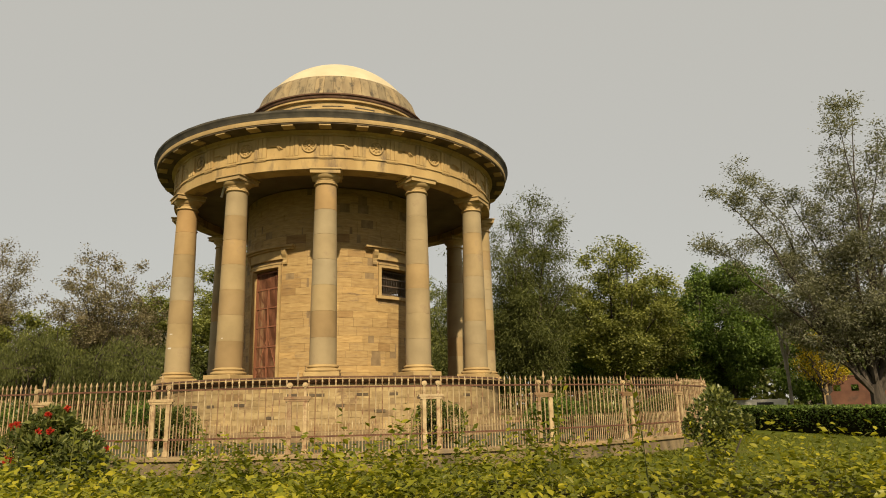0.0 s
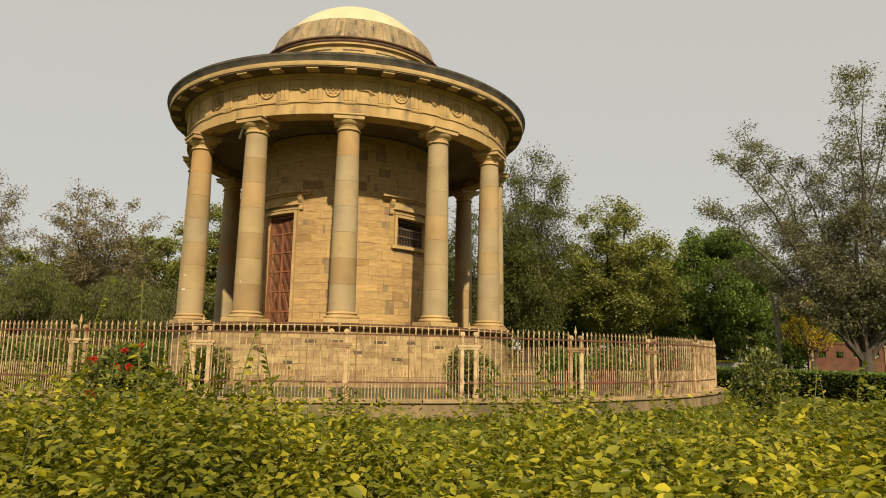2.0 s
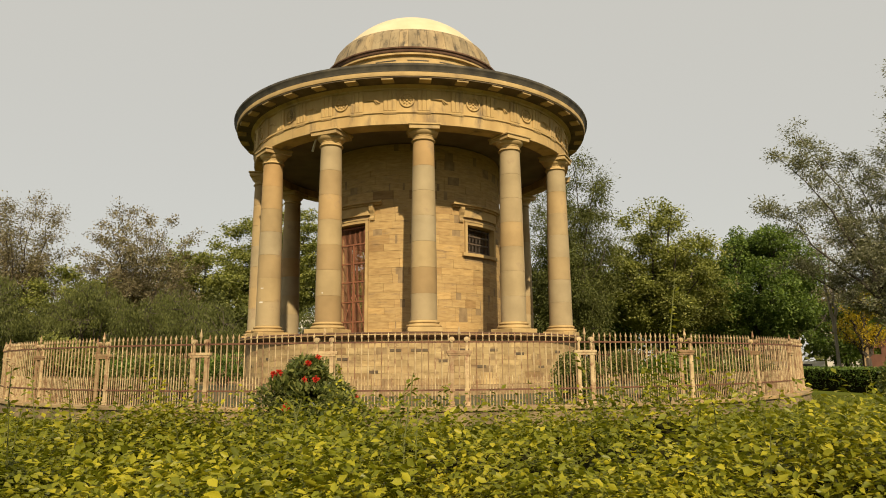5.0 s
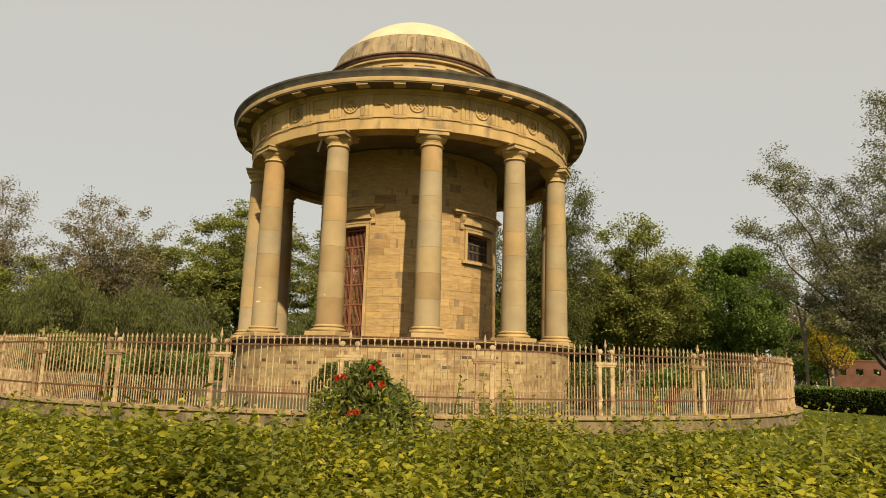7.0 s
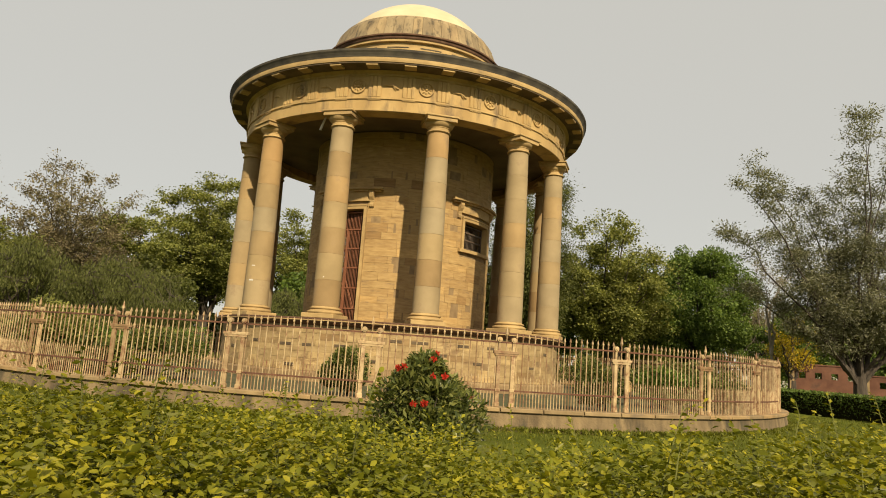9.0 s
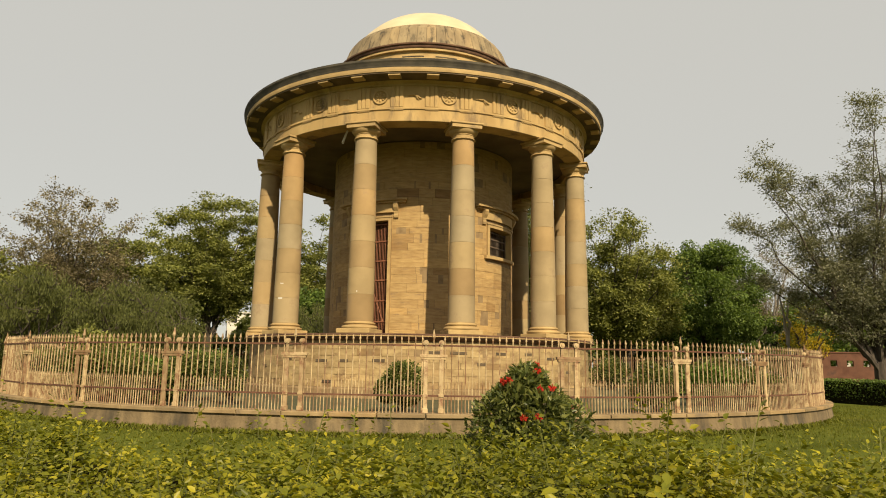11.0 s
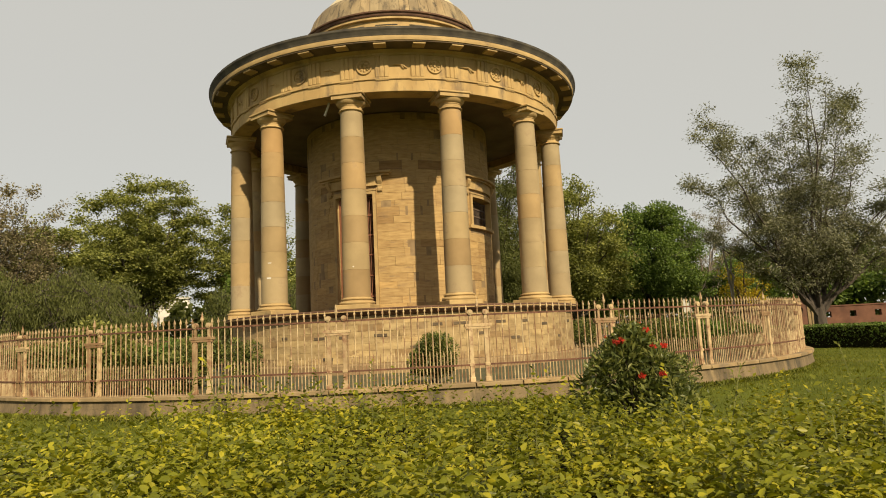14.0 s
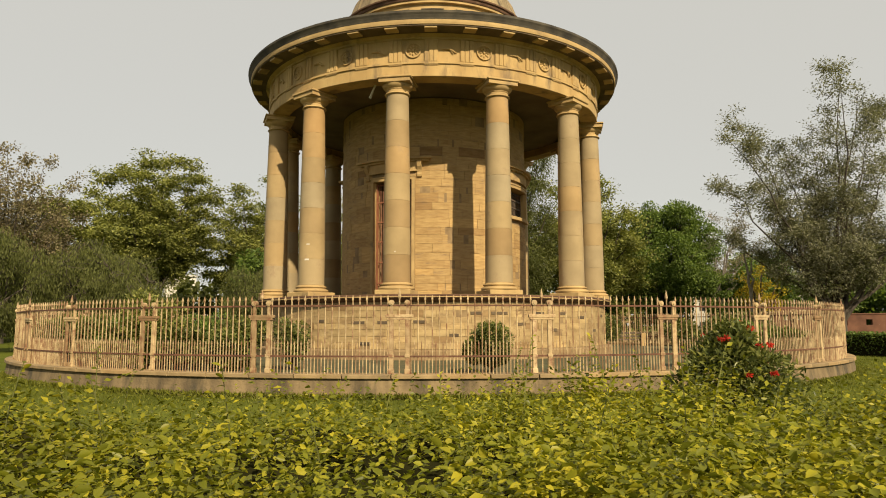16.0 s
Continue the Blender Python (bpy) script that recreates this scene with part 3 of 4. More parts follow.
# ---- plants ----
def leaf_mesh(name, centres, ways, sizes, mat, width=0.42, rng=None, fold=0.25, spread=0.55, oval=False):
    """Many small folded leaves, four or six corners each, at given places and main directions."""
    n = len(centres)
    rng = rng or np.random.default_rng(1)
    ways = ways / np.maximum(np.linalg.norm(ways, axis=1, keepdims=True), 1e-6)
    up = rng.normal(0, spread, (n, 3)) + np.array([0, 0, 1.0])
    side = np.cross(ways, up)
    side /= np.maximum(np.linalg.norm(side, axis=1, keepdims=True), 1e-6)
    nor = np.cross(side, ways)
    s = sizes[:, None]
    wing = side * s * width
    lift = nor * s * fold * width
    if oval:
        corners = [centres - ways * s * 0.5, centres - ways * s * 0.16 + wing + lift, centres + ways * s * 0.2 + wing * 0.78 + lift * 0.5,
                   centres + ways * s * 0.5 - nor * s * 0.08, centres + ways * s * 0.2 - wing * 0.78 + lift * 0.5, centres - ways * s * 0.16 - wing + lift]
        order = [0, 1, 2, 0, 2, 3, 0, 3, 4, 0, 4, 5]
    else:
        corners = [centres - ways * s * 0.5, centres + wing + lift, centres + ways * s * 0.5, centres - wing + lift]
        order = [0, 1, 2, 0, 2, 3]
    k, f = len(corners), len(order) // 3
    me = bpy.data.meshes.new(name)
    me.vertices.add(k * n)
    me.vertices.foreach_set("co", np.stack(corners, 1).ravel())
    me.loops.add(3 * f * n)
    me.loops.foreach_set("vertex_index", ((np.arange(n) * k)[:, None] + np.array(order)).ravel())
    me.polygons.add(f * n)
    me.polygons.foreach_set("loop_start", np.arange(f * n) * 3)
    me.materials.append(mat)
    me.update(calc_edges=True)
    me.validate()
    return me


def crown_tips(count, rx, base, height, seed):
    """Where the main limbs of a domed crown end."""
    rnd = random.Random(seed)
    mid, rz = base + (height - base) * 0.42, (height - base) * 0.58
    out = []
    for i in range(count):
        e = math.asin(min(1.0, -0.25 + 1.25 * (i + 0.5) / count))
        a = i * 2.39996 + rnd.uniform(-0.3, 0.3)
        k = rnd.uniform(0.82, 1.02)
        out.append((rx * math.cos(e) * math.cos(a) * k, rx * math.cos(e) * math.sin(a) * k, mid + rz * math.sin(e) * k))
    return out


def branching_tree(name, label, at, tips, seed, leaf, n_leaves, size, fork=2.0, sides=10, reach=0.26, twigs=5, start=0.3, rise=0.35, droop=0.0, tuft=0.4, flat=0.55,
                   narrow=0.2, bark=None, base_r=0.28, bare=0.0, along=0.5, bow=0.4):
    """A tree whose limbs fork into branches and twigs, each twig ending in a loose tuft of leaves."""
    rnd = random.Random(seed)
    rng = np.random.default_rng(seed)
    tubes, tufts = [], []
    bole = base_r * 0.55 * len(tips) ** 0.5
    tubes.append(tube([(0, 0, -0.15), (0.05, 0.02, fork * 0.3), (0, 0, fork)], [bole * 1.3, bole, bole * 0.85], 9))

    def limb(p, d, length, bend, steps, wild):
        pts = [p.copy()]
        for _ in range(steps):
            d = (d + Vector((rnd.gauss(0, wild), rnd.gauss(0, wild), rnd.gauss(0, wild * 0.6) + bend))).normalized()
            p = p + d * (length / steps)
            pts.append(p.copy())
        return pts

    for tip in tips:
        tip = Vector(tip)
        p0 = Vector((rnd.uniform(-0.12, 0.12), rnd.uniform(-0.12, 0.12), fork * rnd.uniform(0.55, 0.95)))
        c1 = Vector((tip.x * 0.10, tip.y * 0.10, fork * 1.3))
        c2 = Vector((tip.x * bow, tip.y * bow, fork + (tip.z - fork) * 0.5))
        steps = 10
        pts = []
        for i in range(steps + 1):
            t = i / steps
            q = p0 * (1 - t) ** 3 + c1 * 3 * t * (1 - t) ** 2 + c2 * 3 * t * t * (1 - t) + tip * t ** 3
            if 1 < i:
                q += Vector((rnd.gauss(0, 1), rnd.gauss(0, 1), rnd.gauss(0, 0.5))) * 0.011 * tip.length
            pts.append(q)
        tubes.append(tube([tuple(q) for q in pts], [base_r * (1 - 0.93 * i / steps) for i in range(steps + 1)], 6))
        for _ in range(5):
            tufts.append(pts[-1] + Vector((rnd.gauss(0, 1), rnd.gauss(0, 1), rnd.gauss(-0.4, 0.8))) * tuft)
        for i in range(sides):
            t = start + (0.98 - start) * (i + rnd.random()) / sides
            k = min(int(t * steps), steps - 1)
            q = pts[k].lerp(pts[k + 1], t * steps - k)
            d = (pts[k + 1] - pts[k]).normalized()
            a = rnd.uniform(0, 2 * math.pi)
            w = (Vector((math.cos(a), math.sin(a), rise * rnd.uniform(0.2, 1.5) - droop)) + d * 0.45).normalized()
            ln = tip.length * reach * (1.2 - 0.85 * t) * rnd.uniform(0.55, 1.2)
            br = limb(q, w, ln, 0.06 - droop * 0.2, 4, 0.16)
            r = base_r * 0.30 * (1.1 - t)
            tubes.append(tube([tuple(x) for x in br], [r, r * 0.75, r * 0.5, r * 0.3, 0.012], 4))
            tufts.append(br[-1])
            for _ in range(twigs):
                u = rnd.uniform(1.0, 3.99)
                j = int(u)
                q2 = br[j].lerp(br[j + 1], u - j)
                c = rnd.uniform(0, 2 * math.pi)
                e = (w * 0.7 + Vector((math.cos(c), math.sin(c), rnd.gauss(0.15, 0.35) - droop)) * 0.8).normalized()
                end = q2 + e * ln * rnd.uniform(0.18, 0.42)
                tubes.append(tube([tuple(q2), tuple(q2.lerp(end, 0.5) + Vector((0, 0, 0.03 * ln))), tuple(end)], [r * 0.35 + 0.006, 0.014, 0.007], 3))
                if rnd.random() > bare:
                    tufts.append(end)
                    if rnd.random() < along:
                        tufts.append(q2.lerp(end, rnd.uniform(0.3, 0.8)))
    ob = thing(name, label, "tree", m=pose(*at))
    part("trunk", mesh_of("trunk", *merged(tubes), bark or BARK, True), ob)
    c = np.array([tuple(p) for p in tufts])
    weight = rng.uniform(0.35, 1.5, len(c))
    idx = rng.choice(len(c), n_leaves, p=weight / weight.sum())
    off = rng.normal(0, 1, (n_leaves, 3)) * np.array([1, 1, flat]) * tuft * (0.6 + 0.4 * weight[idx])[:, None]
    off[:, 2] -= droop * np.abs(rng.normal(0, 1, n_leaves)) * tuft
    pos = c[idx] + off
    way = off * 0.8 + rng.normal(0, 0.5, (n_leaves, 3)) * tuft + np.array([0, 0, -(0.15 + droop * 1.6) * tuft])
    keep = pos[:, 2] > 0.3
    part("crown", leaf_mesh("crown", pos[keep], way[keep], rng.uniform(0.6, 1.35, keep.sum()) * size, leaf, narrow, rng), ob)
    return ob


def round_tree(name, label, at, height, rx, base, seed, leaf, n_leaves, size, clumps=60, clump=0.27, droop=0.0, bark=None, narrow=0.36, hollow=0.55, ragged=0.2):
    """A broad-leaved tree: a trunk whose limbs end in lumps of leaves that make an uneven crown."""
    rnd = random.Random(seed)
    rng = np.random.default_rng(seed)
    rz, mid = (height - base) / 2, (height + base) / 2
    heads = []
    while len(heads) < clumps:
        v = Vector((rnd.gauss(0, 1), rnd.gauss(0, 1), rnd.gauss(0, 1))).normalized() * rnd.uniform(hollow, 1.0) * min(1 + rnd.gauss(0, ragged) * 0.6, 1.06)
        r = rx * clump * rnd.uniform(0.6, 1.35)
        p = Vector((v.x * (rx - r * 0.5), v.y * (rx - r * 0.5), mid + v.z * (rz - r * 0.35)))
        if p.z - r * 0.5 > 0.3:
            heads.append((p, r))
    heads = [(p, r) for p, r in heads if sum((p - q).length < 1.1 * (r + o) for q, o in heads) >= 3]
    fork = Vector((rnd.uniform(-0.4, 0.4), rnd.uniform(-0.4, 0.4), max(base * 0.9, height * 0.16)))
    thick = 0.018 * height + 0.05
    tubes = [tube([(0, 0, -0.1), (fork.x * 0.4, fork.y * 0.4, fork.z * 0.5), tuple(fork)], [thick * 1.25, thick, thick * 0.85], 9)]
    mains = []
    for i in range(7):
        a = 2 * math.pi * i / 7 + rnd.uniform(-0.3, 0.3)
        end = Vector((math.cos(a) * rx * rnd.uniform(0.2, 0.5), math.sin(a) * rx * rnd.uniform(0.2, 0.5), mid + rnd.uniform(-0.1, 0.45) * rz))
        half = fork.lerp(end, 0.5) + Vector((rnd.gauss(0, 0.3), rnd.gauss(0, 0.3), 0.3))
        tubes.append(tube([tuple(fork), tuple(half), tuple(end)], [thick * 0.55, thick * 0.4, thick * 0.22], 6))
        mains += [half, end]
    for p, r in heads:
        q = min(mains, key=lambda m: (m - p).length)
        c = q.lerp(p, 0.55) + Vector((rnd.gauss(0, 0.25), rnd.gauss(0, 0.25), 0.2))
        tubes.append(tube([tuple(q), tuple(c), tuple(p)], [thick * 0.2, thick * 0.12, 0.02], 4))
        for _ in range(4):
            e = p + Vector((rnd.gauss(0, 1), rnd.gauss(0, 1), rnd.gauss(0.3, 0.8))) * r * 0.55
            tubes.append(tube([tuple(c.lerp(p, 0.6)), tuple(e)], [0.03, 0.012], 3))
    ob = thing(name, label, "tree", m=pose(*at))
    part("trunk", mesh_of("trunk", *merged(tubes), bark or BARK, True), ob)
    c = np.array([tuple(p) for p, _ in heads])
    r = np.array([q for _, q in heads])
    idx = rng.choice(len(c), n_leaves, p=r ** 2 / (r ** 2).sum())
    d = rng.normal(0, 1, (n_leaves, 3))
    d /= np.linalg.norm(d, axis=1, keepdims=True)
    pos = c[idx] + d * (r[idx] * rng.uniform(0.35, 1.12, n_leaves) ** 0.6)[:, None] * np.array([1, 1, 0.75])
    if droop:
        pos[:, 2] -= droop * np.abs(rng.normal(0, 1, n_leaves)) * r[idx] * 0.6
    way = d * 0.6 + rng.normal(0, 0.6, (n_leaves, 3)) + np.array([0, 0, -0.25 - droop * 2.5])
    keep = pos[:, 2] > 0.15
    part("crown", leaf_mesh("crown", pos[keep], way[keep], rng.uniform(0.6, 1.3, keep.sum()) * size, leaf, narrow, rng), ob)
    return ob


def bush(name, label, at, rx, rz, seed, leaf, n_leaves, size, narrow=0.3, flowers=0, category="bush", lumps=9, cone=False, middles=None):
    rnd = random.Random(seed)
    rng = np.random.default_rng(seed)
    ob = thing(name, label, category, m=pose(*at))
    centres = [(rnd.uniform(-0.5, 0.5) * rx, rnd.uniform(-0.5, 0.5) * rx, rnd.uniform(0.35, 0.75) * rz, rnd.uniform(0.35, 0.55)) for _ in range(lumps)] + [(0, 0, rz * 0.5, 0.62)]
    if cone:
        centres = []
        for i in range(lumps * 2):
            k = (i + 0.5) / (lumps * 2)
            g, r = rnd.uniform(0, 2 * math.pi), 0.72 * (1 - k) ** 0.8 * rnd.uniform(0.5, 1.0)
            centres.append((r * rx * math.cos(g), r * rx * math.sin(g), rz * (0.22 + 0.62 * k), 0.40 - 0.20 * k))
    if middles:
        centres = middles
    stems = []
    for x, y, z, _ in centres:
        stems.append(tube([(x * 0.15, y * 0.15, -0.05), (x * 0.5, y * 0.5, z * 0.5), (x, y, z)], [0.03, 0.022, 0.01], 5))
    part("branching_stem", mesh_of("branching_stem", *merged(stems), BARK), ob)
    c = np.array(centres)
    idx = rng.integers(0, len(c), n_leaves)
    d = rng.normal(0, 1, (n_leaves, 3))
    d /= np.linalg.norm(d, axis=1, keepdims=True)
    r = rng.uniform(0.45, 1.0, n_leaves) ** 0.5
    pos = c[idx, :3] + d * (c[idx, 3] * r)[:, None] * np.array([rx, rx, rz * 0.62])
    way = d + rng.normal(0, 0.6, (n_leaves, 3)) + np.array([0, 0, 0.15])
    keep = pos[:, 2] > 0.02
    part("foliage", leaf_mesh("foliage", pos[keep], way[keep], rng.uniform(0.6, 1.25, keep.sum()) * size, leaf, narrow, rng), ob)
    for _ in range(flowers):
        best = None
        for _ in range(14):
            x, y, z, s = centres[rnd.randrange(len(centres))]
            a, e = rnd.uniform(0, 2 * math.pi), rnd.uniform(0.1, 1.3)
            p = np.array([x + math.cos(a) * math.cos(e) * s * rx, y + math.sin(a) * math.cos(e) * s * rx, z + math.sin(e) * s * rz * 0.64])
            clear = min(np.linalg.norm((p - np.array(c[:3])) / np.array([rx, rx, rz * 0.62])) / c[3] for c in centres)
            if p[2] > rz * 0.4 and (best is None or clear > best[0]):
                best = (clear, p)
        p = best[1] if best else p
        m = 42
        v, f = [tuple(p)], []
        for _ in range(m):
            d = Vector((rnd.gauss(0, 1), rnd.gauss(0, 1), rnd.gauss(0, 1))).normalized()
            w = d.orthogonal().normalized() * 0.02
            q = Vector(p) + d * rnd.uniform(0.035, 0.075)
            f.append((0, len(v), len(v) + 1))
            v += [tuple(q + w), tuple(q - w)]
        part("flower_head", mesh_of("flower_head", v, f, PETAL), ob, "red flower cluster")
    return ob


# long leafy hedge beside the path
def path_at(s):
    """The line of the path, from its east end to its west end."""
    pts = [(14.0, -39.6), (2.4, -38.8), (-4.0, -38.2), (-7.2, -37.1), (-12.2, -35.1), (-22.0, -30.5)]
    s = s * (len(pts) - 1)
    i = min(int(s), len(pts) - 2)
    return Vector(pts[i]).lerp(Vector(pts[i + 1]), s - i)


def hedge_height(x, y, w):
    """Top of the hedge at w metres from the path; it is ragged and drops on both sides."""
    base = 1.545 + 0.10 * noise.noise((x * 0.4, y * 0.4, 0)) + 0.12 * noise.noise((x * 1.5, y * 1.5, 3)) + 0.11 * noise.noise((x * 3.6, y * 3.6, 5))
    far = 4.4 + 0.6 * noise.noise((x * 0.35, 7, 0))
    if w > far - 0.8:
        base -= 0.9 * (w - far + 0.8) ** 2
    if w < 1.0:
        base -= 1.2 * (1.0 - w) ** 2
    return base + 0.09 * min(max((x + 5.0) / 4.0, 0.0), 1.0) * min(max((w - 1.2) / 1.2, 0.0), 1.0) + 0.05 * min(max((-10.0 - x) / 3.0, 0.0), 1.0)


def hedge_point(s, w):
    p = path_at(s)
    q = path_at(min(s + 0.01, 1.0)) - path_at(max(s - 0.01, 0.0))
    nx, ny = (q.y, -q.x) if -q.x > 0 else (-q.y, q.x)
    l = math.hypot(nx, ny)
    return p.x + nx / l * w, p.y + ny / l * w


rng = np.random.default_rng(11)
W0, W1 = 0.62, 5.1
cols, rws = 170, 26
gv, gf = [], []
for i in range(cols + 1):
    for j in range(rws + 1):
        w = W0 + 0.08 + (W1 - W0 - 0.2) * j / rws
        x, y = hedge_point(i / cols, w)
        z = hedge_height(x, y, w) - 0.29
        gv.append((x, y, max(z, -0.05) if 0 < j < rws else -0.05))
for i in range(cols):
    for j in range(rws):
        k = i * (rws + 1) + j
        gf.append((k, k + 1, k + rws + 2, k + rws + 1))
hedge = thing("hedge", "long leafy yellow-green hedge beside the path", "hedge", kind="stuff")
# plain sheet under the leaves, coloured near-black as the hedge's inner shade
part("twigs", mesh_of("twigs", gv, gf, HEDGE_CORE), hedge, "dark core sheet for the shade inside the hedge")
SPRIGS = 46000
near_leaf, far_leaf, shoots = [], [], []
for i in range(SPRIGS):
    near = i < 22000
    w = rng.uniform(W0 + 0.05, 2.3) if near else rng.uniform(1.6, W1)
    x, y = hedge_point(rng.uniform(0.10, 0.90) if near else rng.uniform(0.02, 1), w)
    thick = noise.noise((x * 2.3, y * 2.3, 9))
    if thick < -0.5:
        continue
    h = hedge_height(x, y, w)
    tall = rng.uniform(0.14, 0.30) + 0.14 * max(0.0, thick)
    z0 = h - 0.28 + rng.uniform(-0.10, 0.05) + 0.09 * thick
    shoot = rng.random() < (0.014 if 2.0 < w < 4.3 else 0.0)
    if shoot:
        tall += rng.uniform(0.06, 0.26)
    if z0 < 0.1:
        continue
    g = rng.uniform(0, 2 * math.pi)
    lean = (0.18 if shoot else abs(rng.normal(0.55, 0.35))) * tall
    m = int(9 + tall * (42 if shoot else 22))
    t = (np.arange(m) + 0.7) / m
    arch = t ** 1.5
    px, py, pz = x + math.cos(g) * lean * arch, y + math.sin(g) * lean * arch, z0 + tall * (t - 0.22 * (lean / tall) * t * t)
    turn = g + np.where(np.arange(m) % 2, 1.0, -1.0) * (1.35 - 0.75 * t) + rng.normal(0, 0.3, m)
    size = rng.uniform(0.028, 0.046, m) * (1.12 - 0.42 * t) * (1.0 if near else 1.12)
    cx, cy = np.cos(turn), np.sin(turn)
    at = np.stack([px + cx * size * 0.5, py + cy * size * 0.5, pz], 1)
    way = np.stack([cx, cy, rng.normal(-0.32, 0.32, m) + 0.9 * t ** 3], 1)
    (near_leaf if near else far_leaf).append((at, way, size))
    if shoot:
        shoots.append(tube([(x, y, z0 - 0.1), tuple((px[m // 2], py[m // 2], pz[m // 2])), tuple((px[-1], py[-1], pz[-1]))], [0.004, 0.003, 0.0015], 3))
part("leaves", leaf_mesh("leaves", *(np.concatenate(q) for q in zip(*near_leaf)), HEDGE_LEAF, 0.27, rng, 0.35, 0.5, True), hedge, "yellow-green leaves")
part("leaves", leaf_mesh("leaves", *(np.concatenate(q) for q in zip(*far_leaf)), HEDGE_LEAF, 0.27, rng, 0.35, 0.5), hedge, "yellow-green leaves")
part("shoots", mesh_of("shoots", *merged(shoots), STEM), hedge, "thin upright shoots above the hedge")

# lawn blades round the kerb
n = 60000
gr, ga = 19.6 + 14 * rng.uniform(0, 1, n) ** 1.6, rng.uniform(-1.35, 1.35, n)
edge = rng.uniform(0, 1, n) < 0.12
gr[edge] = 19.57 + np.abs(rng.normal(0, 0.12, edge.sum()))
gp = np.stack([gr * np.sin(ga), -gr * np.cos(ga), np.where(edge, 0.07, 0.03)], 1)
blades = thing("grass", "short mown lawn grass round the kerb", "grass", leaf_mesh("grass", gp, rng.normal(0, 0.5, (n, 3)) + np.array([0, 0, 0.9]), rng.uniform(0.05, 0.13, n) * np.where(edge, 1.9, 1.0), GRASS_BLADE, 0.10, rng), kind="stuff")

# shrubs outside and inside the railing
bush("flowering_bush", "dark green bush with red flower clusters on the lawn", (-3.45, -25.6, 0), 1.5, 2.05, 5, BUSH_LEAF, 9500, 0.15, 0.17, 13, lumps=13, cone=True)
bush("shrub", "small leafy green shrub at the edge of the lawn", (9.97, -23.8, 0), 0.85, 1.95, 6, BUSH_LEAF, 3400, 0.12, 0.28,
     middles=[(0, 0, 0.35, 0.30), (0.03, 0, 0.75, 0.32), (0, 0.05, 1.1, 0.40), (-0.3, 0, 1.35, 0.45), (0.32, 0.1, 1.35, 0.42), (0, -0.1, 1.6, 0.48), (-0.62, 0, 1.2, 0.22), (0.70, 0, 1.25, 0.2), (0.1, 0.2, 1.5, 0.5)])
bush("clipped_shrub", "round clipped dark green shrub inside the railing", (-3.85, -16.2, EARTH_Z), 1.15, 1.85, 7, BUSH_LEAF, 7000, 0.085, 0.35, lumps=3)
bush("clipped_shrub", "round dark green shrub inside the railing", (4.6, -16.5, EARTH_Z), 1.2, 1.75, 8, BUSH_LEAF, 6000, 0.085, 0.35, lumps=5)
bush("shrub", "straggling green shrub inside the railing", (-9.1, -12.2, EARTH_Z), 0.9, 1.9, 9, BUSH_LEAF, 2500, 0.10)
for i, (x, y, rx, rz) in enumerate([(-13.2, -10.8, 1.3, 1.6), (-11.2, -13.2, 0.9, 1.3), (-16.2, -7.5, 1.5, 1.9), (-17.0, -2.5, 1.6, 1.8), (16.3, -6.5, 1.4, 1.7), (11.2, -12.8, 1.1, 1.5), (-12.2, -8.0, 1.6, 1.7), (-14.6, -5.0, 1.8, 2.0), (-15.0, 0.5, 2.0, 2.3), (9.0, -12.5, 1.5, 1.8), (12.5, -8.5, 1.7, 2.0), (14.2, -3.0, 1.7, 1.9), (-11.5, 6.0, 1.8, 2.2), (13.5, 4.0, 1.8, 2.2), (-10.8, -10.2, 1.4, 1.8), (-14.6, -8.6, 1.6, 1.9), (-12.4, -11.6, 1.1, 1.5), (-17.2, -5.2, 1.4, 1.9), (-13.0, -6.2, 1.7, 1.9), (17.2, -2.6, 1.4, 1.8)]):
    bush("shrub", "leafy garden shrub inside the railing", (x, y, EARTH_Z), rx, rz, 20 + i, BUSH_LEAF if i % 3 else MANGO_LEAF, 3800, 0.15)

bush("shrub", "tall pale green shrub leaning over the railing", (-13.4, -11.8, EARTH_Z), 1.3, 2.75, 71, FRESH_LEAF, 3600, 0.13, 0.3)
bush("shrub", "small dark shrub growing against the railing", (-14.6, -11.5, EARTH_Z), 0.55, 1.7, 72, BUSH_LEAF, 1300, 0.11, 0.3)

# clipped hedge behind the lawn
low = thing("clipped_hedge", "long low clipped dark green hedge behind the lawn", "hedge", kind="stuff")
# solid box core, its near-black colour stands for shade between leaves
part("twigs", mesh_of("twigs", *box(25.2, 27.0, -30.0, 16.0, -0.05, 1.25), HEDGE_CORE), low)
n = 16000
hp = np.stack([rng.uniform(25.0, 27.2, n), rng.uniform(-30, 16, n), rng.uniform(0.0, 1.0, n) ** 0.5 * 1.36], 1)
front = rng.uniform(0, 1, n) < 0.5
hp[front, 0] = rng.uniform(24.95, 25.25, front.sum())
hp[~front, 2] = rng.uniform(1.2, 1.42, (~front).sum())
part("leaves", leaf_mesh("leaves", hp, rng.normal(0, 1, (n, 3)), rng.uniform(0.08, 0.15, n), MANGO_LEAF, 0.4, rng), low)

# trees
def facing(tips, right, depth):
    """Limb ends given across and up, set out in the plan with some depth."""
    rnd = random.Random(77)
    return [(right[0] * u - right[1] * d, right[1] * u + right[0] * d, h) for u, h in tips for d in [rnd.uniform(-depth, depth)]]


